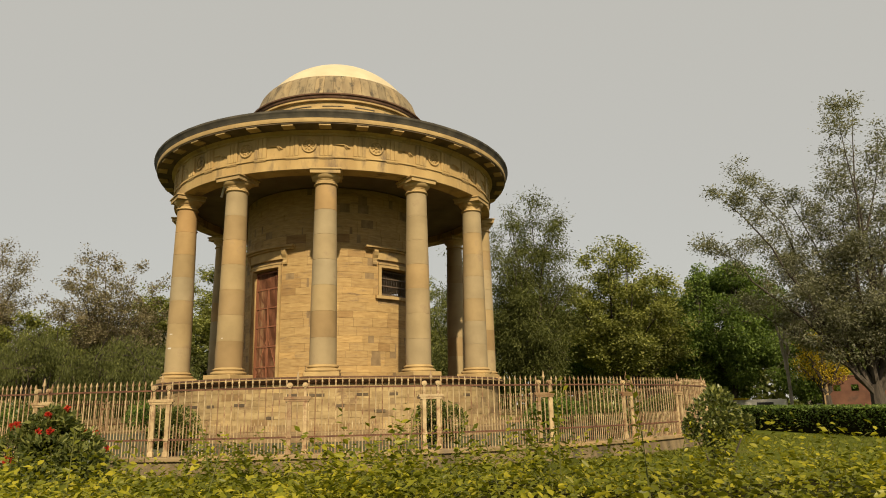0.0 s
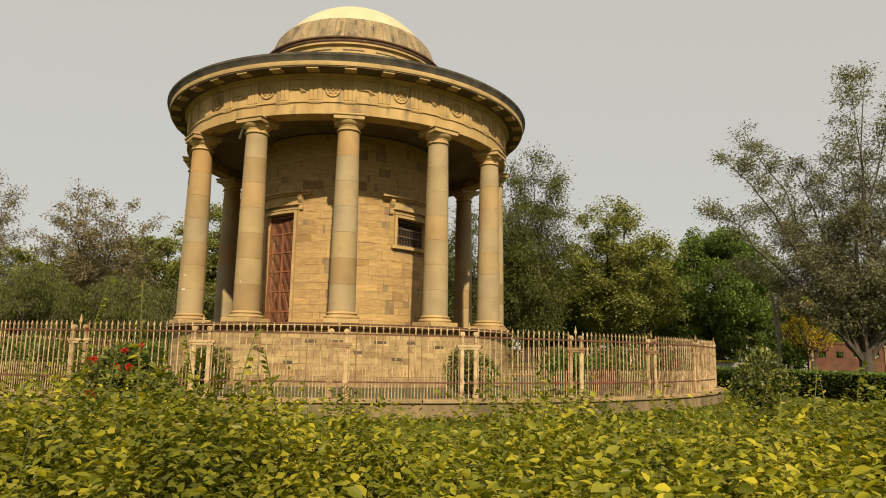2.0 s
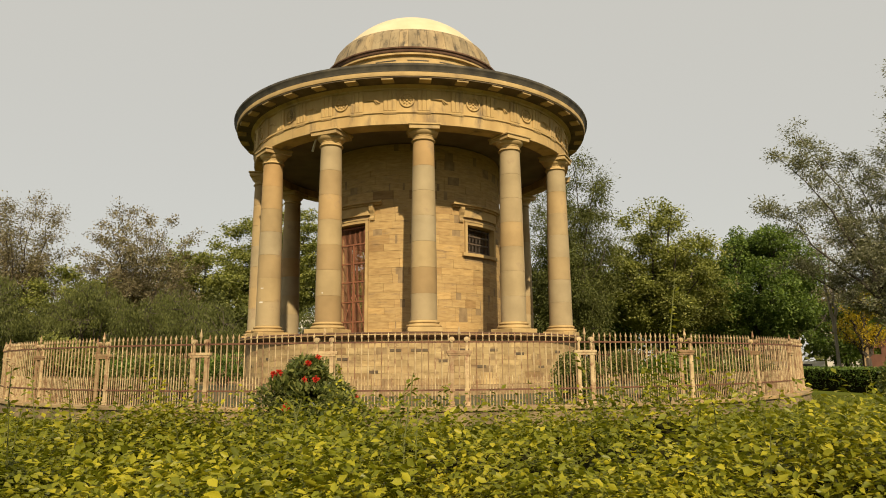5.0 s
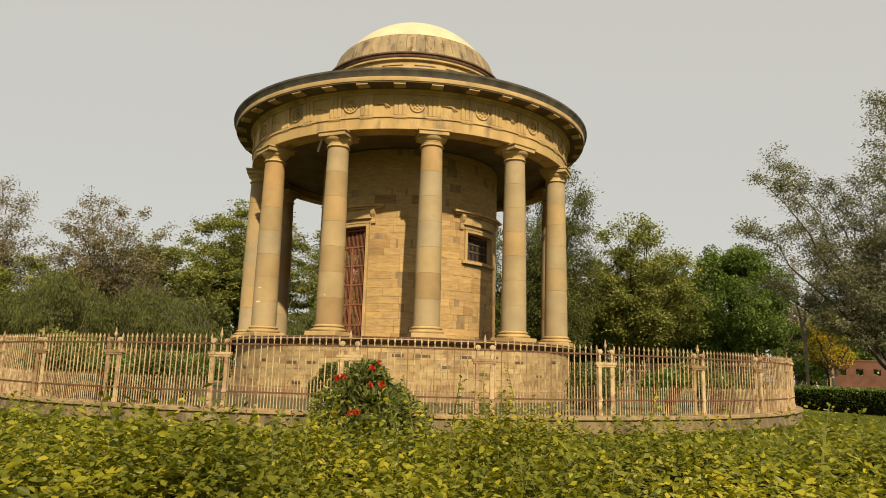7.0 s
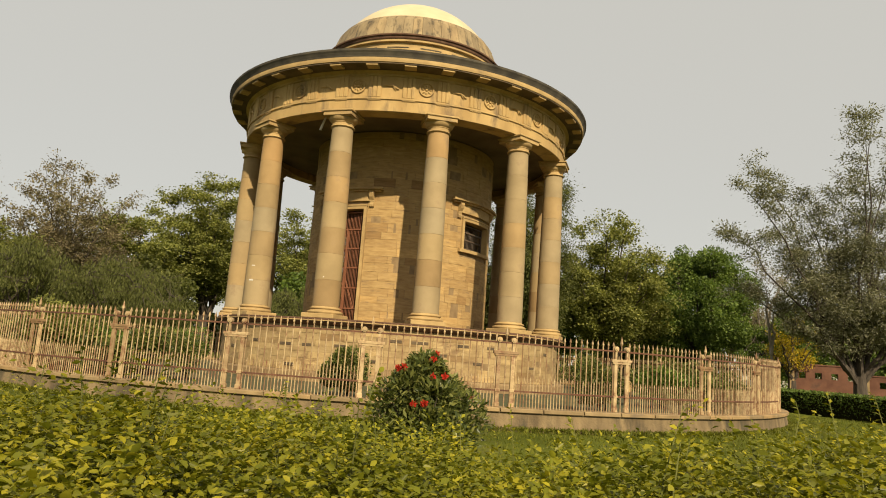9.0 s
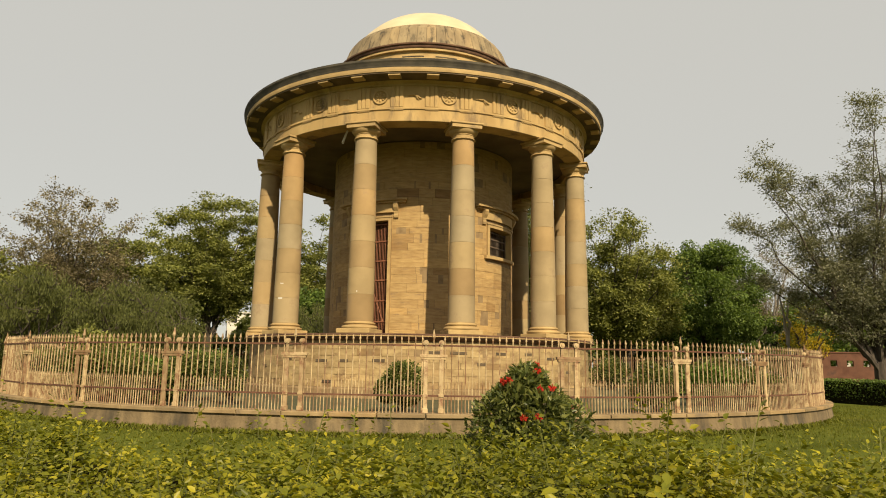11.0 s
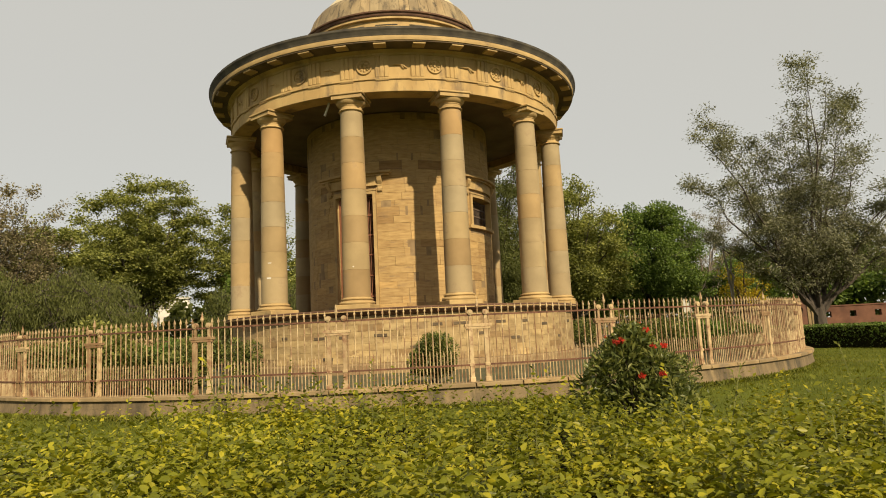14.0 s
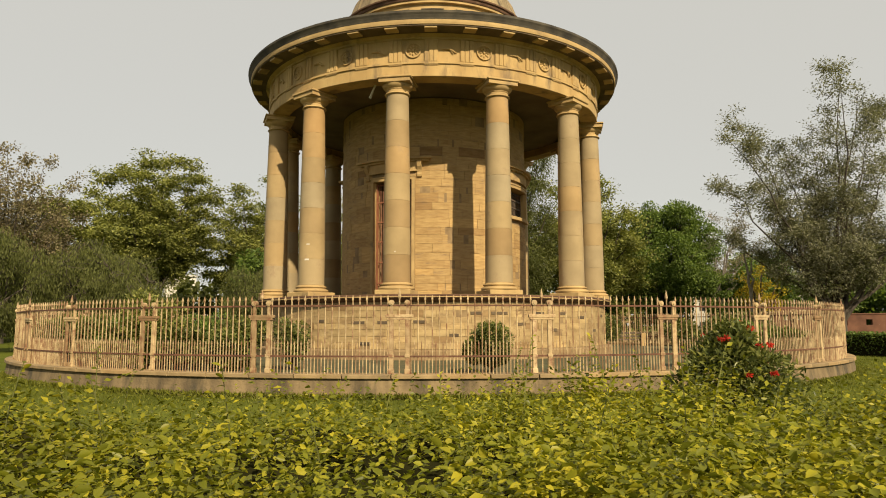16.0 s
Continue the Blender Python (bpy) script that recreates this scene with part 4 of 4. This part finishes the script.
FAN = [(-7.0, 20.0), (-9.8, 16.8), (-10.9, 13.0), (-4.0, 17.4), (-1.7, 20.2), (0.6, 23.2), (3.2, 19.0), (5.0, 16.0), (7.5, 14.0), (-6.0, 12.5), (1.6, 21.0), (-0.4, 17.5), (4.4, 12.0), (-8.4, 9.5), (8.6, 10.0), (2.2, 15.5), (-2.6, 14.0)]
branching_tree("casuarina_tree", "tall feathery grey-green casuarina with many fanning limbs", (35.9, 5.0, 0), facing([(u + 0.9, h - 0.3) for u, h in FAN], (0.94, -0.34), 4.5), 3, FINE_LEAF, 105000, 0.21, fork=2.6, sides=13, reach=0.24, twigs=5, start=0.26, rise=0.6, tuft=0.40, flat=0.6, narrow=0.21, base_r=0.22, bare=0.15)
branching_tree("casuarina_tree", "tall dark feathery tree behind the monument", (16.9, 24.5, 0), crown_tips(16, 4.3, 3.0, 23.6, 4), 4, WEEP_LEAF, 85000, 0.30, fork=4.0, sides=12, reach=0.2, twigs=5, start=0.15, droop=0.3, tuft=0.5, flat=0.8, narrow=0.14, base_r=0.2)
branching_tree("casuarina_tree", "dark feathery tree seen between the columns", (11.5, 28.5, 0), crown_tips(13, 4.2, 2.0, 17.5, 44), 44, WEEP_LEAF, 52000, 0.32, fork=3.0, sides=10, reach=0.24, start=0.15, droop=0.3, tuft=0.5, flat=0.8, narrow=0.14, base_r=0.18)
branching_tree("leafy_tree", "fresh green leafy tree beside the monument", (26.6, 26.5, 0), crown_tips(26, 6.0, 2.0, 17.6, 8), 8, FRESH_LEAF, 85000, 0.27, fork=3.0, sides=9, reach=0.27, start=0.3, tuft=0.46, flat=0.6, narrow=0.3, along=0.9)
round_tree("leafy_tree", "green leafy tree among others", (22.0, 35.0, 0), 14.5, 5.5, 1.5, 9, MANGO_LEAF, 18000, 0.34, 60, 0.25)
round_tree("mango_tree", "dense dark green round-crowned mango tree", (38.6, 29.6, 0), 16.6, 6.5, 1.8, 12, MANGO_LEAF, 90000, 0.27, 170, 0.21, narrow=0.3, ragged=0.16, hollow=0.6)
round_tree("mango_tree", "dense dark green mango tree behind the lawn", (32.0, 33.5, 0), 14.5, 5.6, 1.2, 13, MANGO_LEAF, 34000, 0.28, 80, 0.23, narrow=0.28)
round_tree("mango_tree", "low dark green tree behind the lawn", (45.0, 25.5, 0), 9.0, 4.6, 0.8, 10, MANGO_LEAF, 18000, 0.28, 60, 0.23, narrow=0.28)
branching_tree("bare_tree", "thin pale half-bare tree", (50.0, 34.0, 0), crown_tips(12, 5.5, 5.0, 17.0, 14), 14, DRY_LEAF, 9000, 0.22, fork=4.0, sides=8, start=0.35, tuft=0.35, bark=PALEBARK, bare=0.4)
branching_tree("thin_tree", "thin pale bare trunk leaning beside the lawn", (34.4, 12.5, 0), [(-0.7, 0.3, 11.0), (0.5, 0.0, 9.0)], 61, DRY_LEAF, 1200, 0.2, fork=5.0, sides=5, start=0.6, tuft=0.3, bark=PALEBARK, base_r=0.17, bare=0.5)
branching_tree("blossom_tree", "tree with bright yellow blossom", (41.5, 18.5, 0), crown_tips(9, 2.4, 2.5, 8.2, 15), 15, YELLOWLEAF, 5000, 0.2, fork=2.0, sides=6, tuft=0.3)
for i, (x, y, h, rx) in enumerate([(-40.0, 70.0, 16.0, 8.0), (-2.0, 66.0, 13.0, 7.0), (4.0, 64.0, 13.0, 7.0), (-24.0, 58.0, 12.0, 7.0), (56.0, 20.0, 10.0, 6.0), (60.0, 8.0, 11.0, 6.5), (62.0, -8.0, 11.0, 7.0), (58.0, 36.0, 12.0, 7.0), (44.0, 50.0, 15.0, 8.0), (30.0, 56.0, 14.0, 7.5)]):
    round_tree("leafy_tree", "green leafy tree in the distance", (x, y, 0), h, rx, 1.0, 50 + i, (WEEP_LEAF, MANGO_LEAF, FRESH_LEAF)[i % 3], 11000, 0.48, 60, 0.25)
branching_tree("leafy_tree", "broad fresh green tree, taller than its neighbours", (-18.5, 77.0, 0), crown_tips(26, 9.8, 7.0, 30.0, 16), 16, FRESH_LEAF, 90000, 0.42, fork=6.0, sides=9, reach=0.22, start=0.35, tuft=0.72, flat=0.42, narrow=0.28, along=0.8)
branching_tree("leafy_tree", "fresh green tree with an open crown", (-3.0, 80.0, 0), crown_tips(22, 9.5, 3.0, 25.5, 17), 17, FRESH_LEAF, 65000, 0.42, fork=5.0, sides=9, reach=0.24, start=0.35, tuft=0.7, flat=0.42, narrow=0.28, along=0.8)
branching_tree("leafy_tree", "fresh green tree with an open crown", (12.0, 78.0, 0), crown_tips(18, 9.0, 3.0, 22.5, 27), 27, FRESH_LEAF, 34000, 0.38, fork=5.0, sides=8, reach=0.25, start=0.35, tuft=0.7, flat=0.42, narrow=0.28, along=0.8)
branching_tree("sparse_tree", "half-bare tree with thin brownish leaves", (-32.0, 50.0, 0), crown_tips(24, 8.4, 5.0, 22.5, 18), 18, DRY_LEAF, 32000, 0.29, fork=5.0, sides=12, reach=0.24, twigs=6, start=0.35, rise=0.6, tuft=0.36, flat=0.8, narrow=0.28, base_r=0.17, bare=0.2, along=0.7)
branching_tree("sparse_tree", "brownish thinly leaved tree", (-43.5, 44.0, 0), crown_tips(20, 6.2, 6.0, 22.5, 19), 19, DRY_LEAF, 32000, 0.24, fork=6.0, sides=10, reach=0.22, start=0.35, rise=0.5, tuft=0.5, flat=0.7, narrow=0.28, base_r=0.18, along=0.8)
branching_tree("leafy_tree", "fresh yellow-green tree among others", (-28.0, 63.0, 0), crown_tips(22, 8.4, 2.0, 20.5, 21), 21, FRESH_LEAF, 62000, 0.40, fork=4.0, sides=9, reach=0.25, start=0.3, tuft=0.6, flat=0.45, narrow=0.28, along=0.8)
branching_tree("leafy_tree", "green tree under a half-bare one", (-36.5, 43.0, 0), crown_tips(16, 5.5, 2.0, 13.0, 22), 22, FRESH_LEAF, 30000, 0.34, fork=3.0, sides=8, reach=0.28, tuft=0.5, flat=0.5, narrow=0.28, along=0.8)
round_tree("leafy_tree", "green tree at the far end of the garden", (-50.0, 33.0, 0), 13.0, 6.5, 1.0, 23, MANGO_LEAF, 20000, 0.36, 70, 0.22)
for i, (x, y, h) in enumerate([(-39.0, 11.0, 8.6), (-32.0, 16.0, 9.0), (-26.0, 21.0, 9.2), (-20.0, 24.0, 8.8), (-18.0, 27.0, 8.4), (-47.0, 4.0, 9.0), (-6.0, 30.0, 8.0), (-2.0, 34.0, 8.0)]):
    round_tree("weeping_tree", "low weeping olive-green tree", (x, y, 0), h, 4.6, 0.4, 30 + i, WEEP_LEAF, 30000, 0.30, 90, 0.22, droop=0.8, narrow=0.10)


# stone and timber seat inside the railing, and a low shed behind the trees
seat = thing("garden_bench", "garden bench with a pale stone end and dark timber rails", "bench", m=pose(14.5, 6.1, EARTH_Z, 0, 0, -22))
part("stone_end", mesh_of("stone_end", *merged([box(-0.25, 0.25, -0.25, 0.25, -0.05, 0.98, 0.02), box(-0.30, 0.30, -0.30, 0.30, 0.982, 1.08, 0.02)]), STONE), seat)
part("stone_end", mesh_of("stone_end", *box(2.75, 3.05, -0.25, 0.25, -0.05, 0.9, 0.02), STONE), seat)
for z in (0.45, 0.68, 0.9):
    part("rail", mesh_of("rail", *box(0.252, 2.748, -0.04, 0.04, z - 0.05, z + 0.05, 0.008), DARKIRON), seat)
shed = thing("shed", "low white shed with an orange awning under the trees", "shed", m=pose(37.4, 23.0, 0, 0, 0, -36))
part("wall", mesh_of("wall", *box(-2.6, 2.6, -0.9, 0.9, -0.05, 1.75), WHITEWALL), shed)
part("awning", mesh_of("awning", *box(-2.7, -0.6, -1.3, 0.9, 1.76, 1.9, 0.02), YELLOWLEAF), shed, "faded orange awning")
part("opening", mesh_of("opening", *box(0.2, 1.6, -0.93, -0.8, 0.7, 1.5), SHADE), shed)

# distant wall, houses and woods
def brick_wall(at, turn, length, height, holes, z):
    """A thick wall with square holes through it, a coping and end piers."""
    ob = thing("brick_wall", "old red brick boundary wall with square holes", "wall", m=pose(*at, 0, 0, turn))
    step = length / holes
    bits = [box(0, length, -0.25, 0.25, -0.1, z), box(0, length, -0.25, 0.25, z + 0.55, height)]
    for k in range(holes):
        bits.append(box(step * k, step * (k + 0.5) - 0.28, -0.25, 0.25, z + 0.001, z + 0.549))
        bits.append(box(step * (k + 0.5) + 0.28, step * (k + 1), -0.25, 0.25, z + 0.001, z + 0.549))
    part("brickwork", mesh_of("brickwork", *merged(bits), BRICK), ob)
    part("coping", mesh_of("coping", *box(-0.05, length + 0.05, -0.31, 0.31, height + 0.002, height + 0.14, 0.02), BRICK), ob)
    for x in (-0.2, length + 0.2):
        part("pier", mesh_of("pier", *merged([box(x - 0.198, x + 0.198, -0.32, 0.32, -0.1, height - 0.3), box(x - 0.26, x + 0.26, -0.38, 0.38, height - 0.298, height - 0.12, 0.02)]), COPING), ob, "pale stone pier")


brick_wall((41.6, 18.4, 0), -33, 5.4, 3.5, 4, 2.3)
brick_wall((46.7, 15.0, 0), -33, 22.0, 2.8, 10, 1.8)


def house(at, turn, w, d, h):
    ob = thing("house", "pale plastered house behind the trees", "house", m=pose(*at, 0, 0, turn))
    part("wall", mesh_of("wall", *box(-w / 2, w / 2, -d / 2, d / 2, 0, h), WHITEWALL), ob)
    part("roof", mesh_of("roof", *box(-w / 2 - 0.3, w / 2 + 0.3, -d / 2 - 0.3, d / 2 + 0.3, h + 0.002, h + 0.3), WHITEWALL), ob)
    for lev in range(int(h // 3)):
        for k in range(int(w // 3)):
            x = -w / 2 + 1.5 + 3 * k
            part("window", mesh_of("window", *box(x - 0.5, x + 0.5, -d / 2 - 0.03, -d / 2 + 0.1, lev * 3 + 1.0, lev * 3 + 2.3), SHADE), ob)
    return ob


house((70, 50, 0), -40, 16, 9, 6)
house((-15.5, 118, 0), 5, 6, 6, 12)
house((-60, 95, 0), 25, 16, 9, 6)

woods = thing("far_woods", "belt of distant green trees", "woods", kind="stuff")
n = 50000
ang = rng.uniform(-2.35, 2.35, n)
hz = 11.0 + 3.0 * np.sin(ang * 17 + 1) + 2.0 * np.sin(ang * 41) + 1.2 * np.sin(ang * 97 + 2)
rad = 108 + rng.normal(0, 4, n)
zz = rng.uniform(0, 1, n) ** 0.8 * hz
wp = np.stack([rad * np.sin(ang), rad * np.cos(ang), zz], 1)
part("foliage", leaf_mesh("foliage", wp, rng.normal(0, 1, (n, 3)), rng.uniform(0.8, 1.7, n), WEEP_LEAF, 0.4, rng), woods)
tv = []
for i in range(160):
    a = -2.35 + 4.7 * i / 159
    x, y = 110 * math.sin(a), 110 * math.cos(a)
    tv.append(rod((x, y, -0.2), (x, y, 8), 0.3, 0.15, 5))
part("trunks", mesh_of("trunks", *merged(tv), BARK), woods)

# ---- stone by stone ----
blocks_rnd = random.Random(4)


def courses(parent, name, r_core, r_face, z0, z1, rows, wide, mat, near, skip=None, first=-180.0):
    """Coursed stones round a drum: those in the near stretch one by one, the rest as one part."""
    rest = []
    heights = [blocks_rnd.uniform(0.8, 1.2) for _ in range(rows)]
    k = (z1 - z0) / sum(heights)
    z = z0
    for h in heights:
        h *= k
        a = first + blocks_rnd.uniform(0, 8)
        while a < first + 360:
            da = math.degrees(wide * blocks_rnd.uniform(0.55, 1.45) / r_face)
            b = min(a + da, first + 362)
            face = r_face + blocks_rnd.uniform(-0.010, 0.006)
            joint = math.degrees(0.0035 / r_face)
            za, zb = z + 0.003, z + h - 0.003
            ok = True
            if skip:
                for c, half, s0, s1 in skip:
                    if za < s1 and zb > s0:
                        lo, hi = c - half, c + half
                        if b > lo and a < hi:
                            if a < lo - 1.0:
                                b = lo
                            elif a < hi:
                                a = hi
                                ok = False
                            break
            if ok and b - a > 0.6:
                v, f = arc_block(r_core, face, a + joint, b - joint, za, zb, max(1, int((b - a) / 6)), 0.005)
                if near(a, b, z):
                    part("stone_block", mesh_of("stone_block", v, f, mat), parent)
                else:
                    rest.append((v, f))
            if ok:
                a = b
        z += h
    if rest:
        tagged(part("stonework", mesh_of("stonework", *merged(rest), mat), parent), kind="stuff")


courses(plinth, "plinth", R_PLINTH - 0.09, R_PLINTH, 0.874, FLOOR - 0.302, 7, 0.85, PLINTH, lambda a, b, z: a > -72 and b < 72)
holes = [(c, h + 0.1, z0 - (0.17 if z0 > FLOOR + 1 else 0), z1 + 0.08) for c, h, z0, z1 in openings]
courses(cella, "cella", R_CELLA - 0.06, R_CELLA, FLOOR + 0.002, cella_z1 - 0.01, 25, 1.15, BLOCK, lambda a, b, z: a > -85 and b < 88 and z < 10.2, holes)
# holes in the plinth: thin proud pieces, dark colour standing for their shade
for a, z, w in ((-65, 1.72, 0.4), (-52, 2.05, 0.35), (-40, 1.97, 0.6), (-33, 1.97, 0.45), (-38, 1.10, 0.5), (-23, 2.0, 0.55), (-14, 1.45, 0.4), (-8, 2.36, 0.5), (-1.5, 2.36, 0.75), (5, 1.9, 0.4), (11, 2.36, 0.55), (16, 1.65, 0.5), (20, 2.36, 0.4), (29, 2.2, 0.55), (38, 1.6, 0.45), (47, 2.3, 0.5)):
    part("blackened_stone", mesh_of("blackened_stone", *arc_block(R_PLINTH - 0.05, R_PLINTH + 0.011, a - math.degrees(w / 2 / R_PLINTH), a + math.degrees(w / 2 / R_PLINTH), z - 0.065, z + 0.065, 2, 0.012), SOFFIT), plinth, "small slot in the plinth, its shaded hollow painted dark")
# ring stones at the foot of the dome, and coping stones on the kerb
for k in range(60):
    a = 6 * k
    v, f = [], []
    for i in range(3):
        s, c = math.sin(radians(a + 0.1 + 2.9 * i)), math.cos(radians(a + 0.1 + 2.9 * i))
        v += [(r * s, -r * c, z) for r, z in ((4.80, 18.19), (4.97, 18.19), (4.97, 18.28), (4.60, 19.28), (4.40, 19.56), (4.15, 19.56))]
    for i in range(2):
        f += [(i * 6 + p, i * 6 + 6 + p, i * 6 + 6 + (p + 1) % 6, i * 6 + (p + 1) % 6) for p in range(6)]
    f += [tuple(range(6))[::-1], tuple(range(12, 18))]
    part("ring_stone", mesh_of("ring_stone", v, f, RING), ring_core)
for k in range(96):
    v, f = arc_block(18.83, 19.58, 3.75 * k + 0.03, 3.75 * k + 3.72, Z_COPE - 0.108, Z_COPE, 2, 0.012)
    part("coping_stone", mesh_of("coping_stone", v, f, COPING), kerb)

# scraps of white paper pasted on two columns
for col, turn, z, w, h in ((-60, 30, 4.75, 0.2, 0.07), (-60, 34, 5.45, 0.16, 0.04), (-30, 6, 4.9, 0.05, 0.05)):
    r = shaft_radius(z) + 0.004
    v, f = arc_block(r - 0.003, r, -math.degrees(w / 2 / r), math.degrees(w / 2 / r), z, z + h, 3)
    thing("paper_scrap", "torn scrap of white paper pasted on a column", "paper", mesh_of("paper_scrap", v, f, WHITEWALL), around(R_COLUMN, col) @ pose(0, 0, 0, 0, 0, turn))
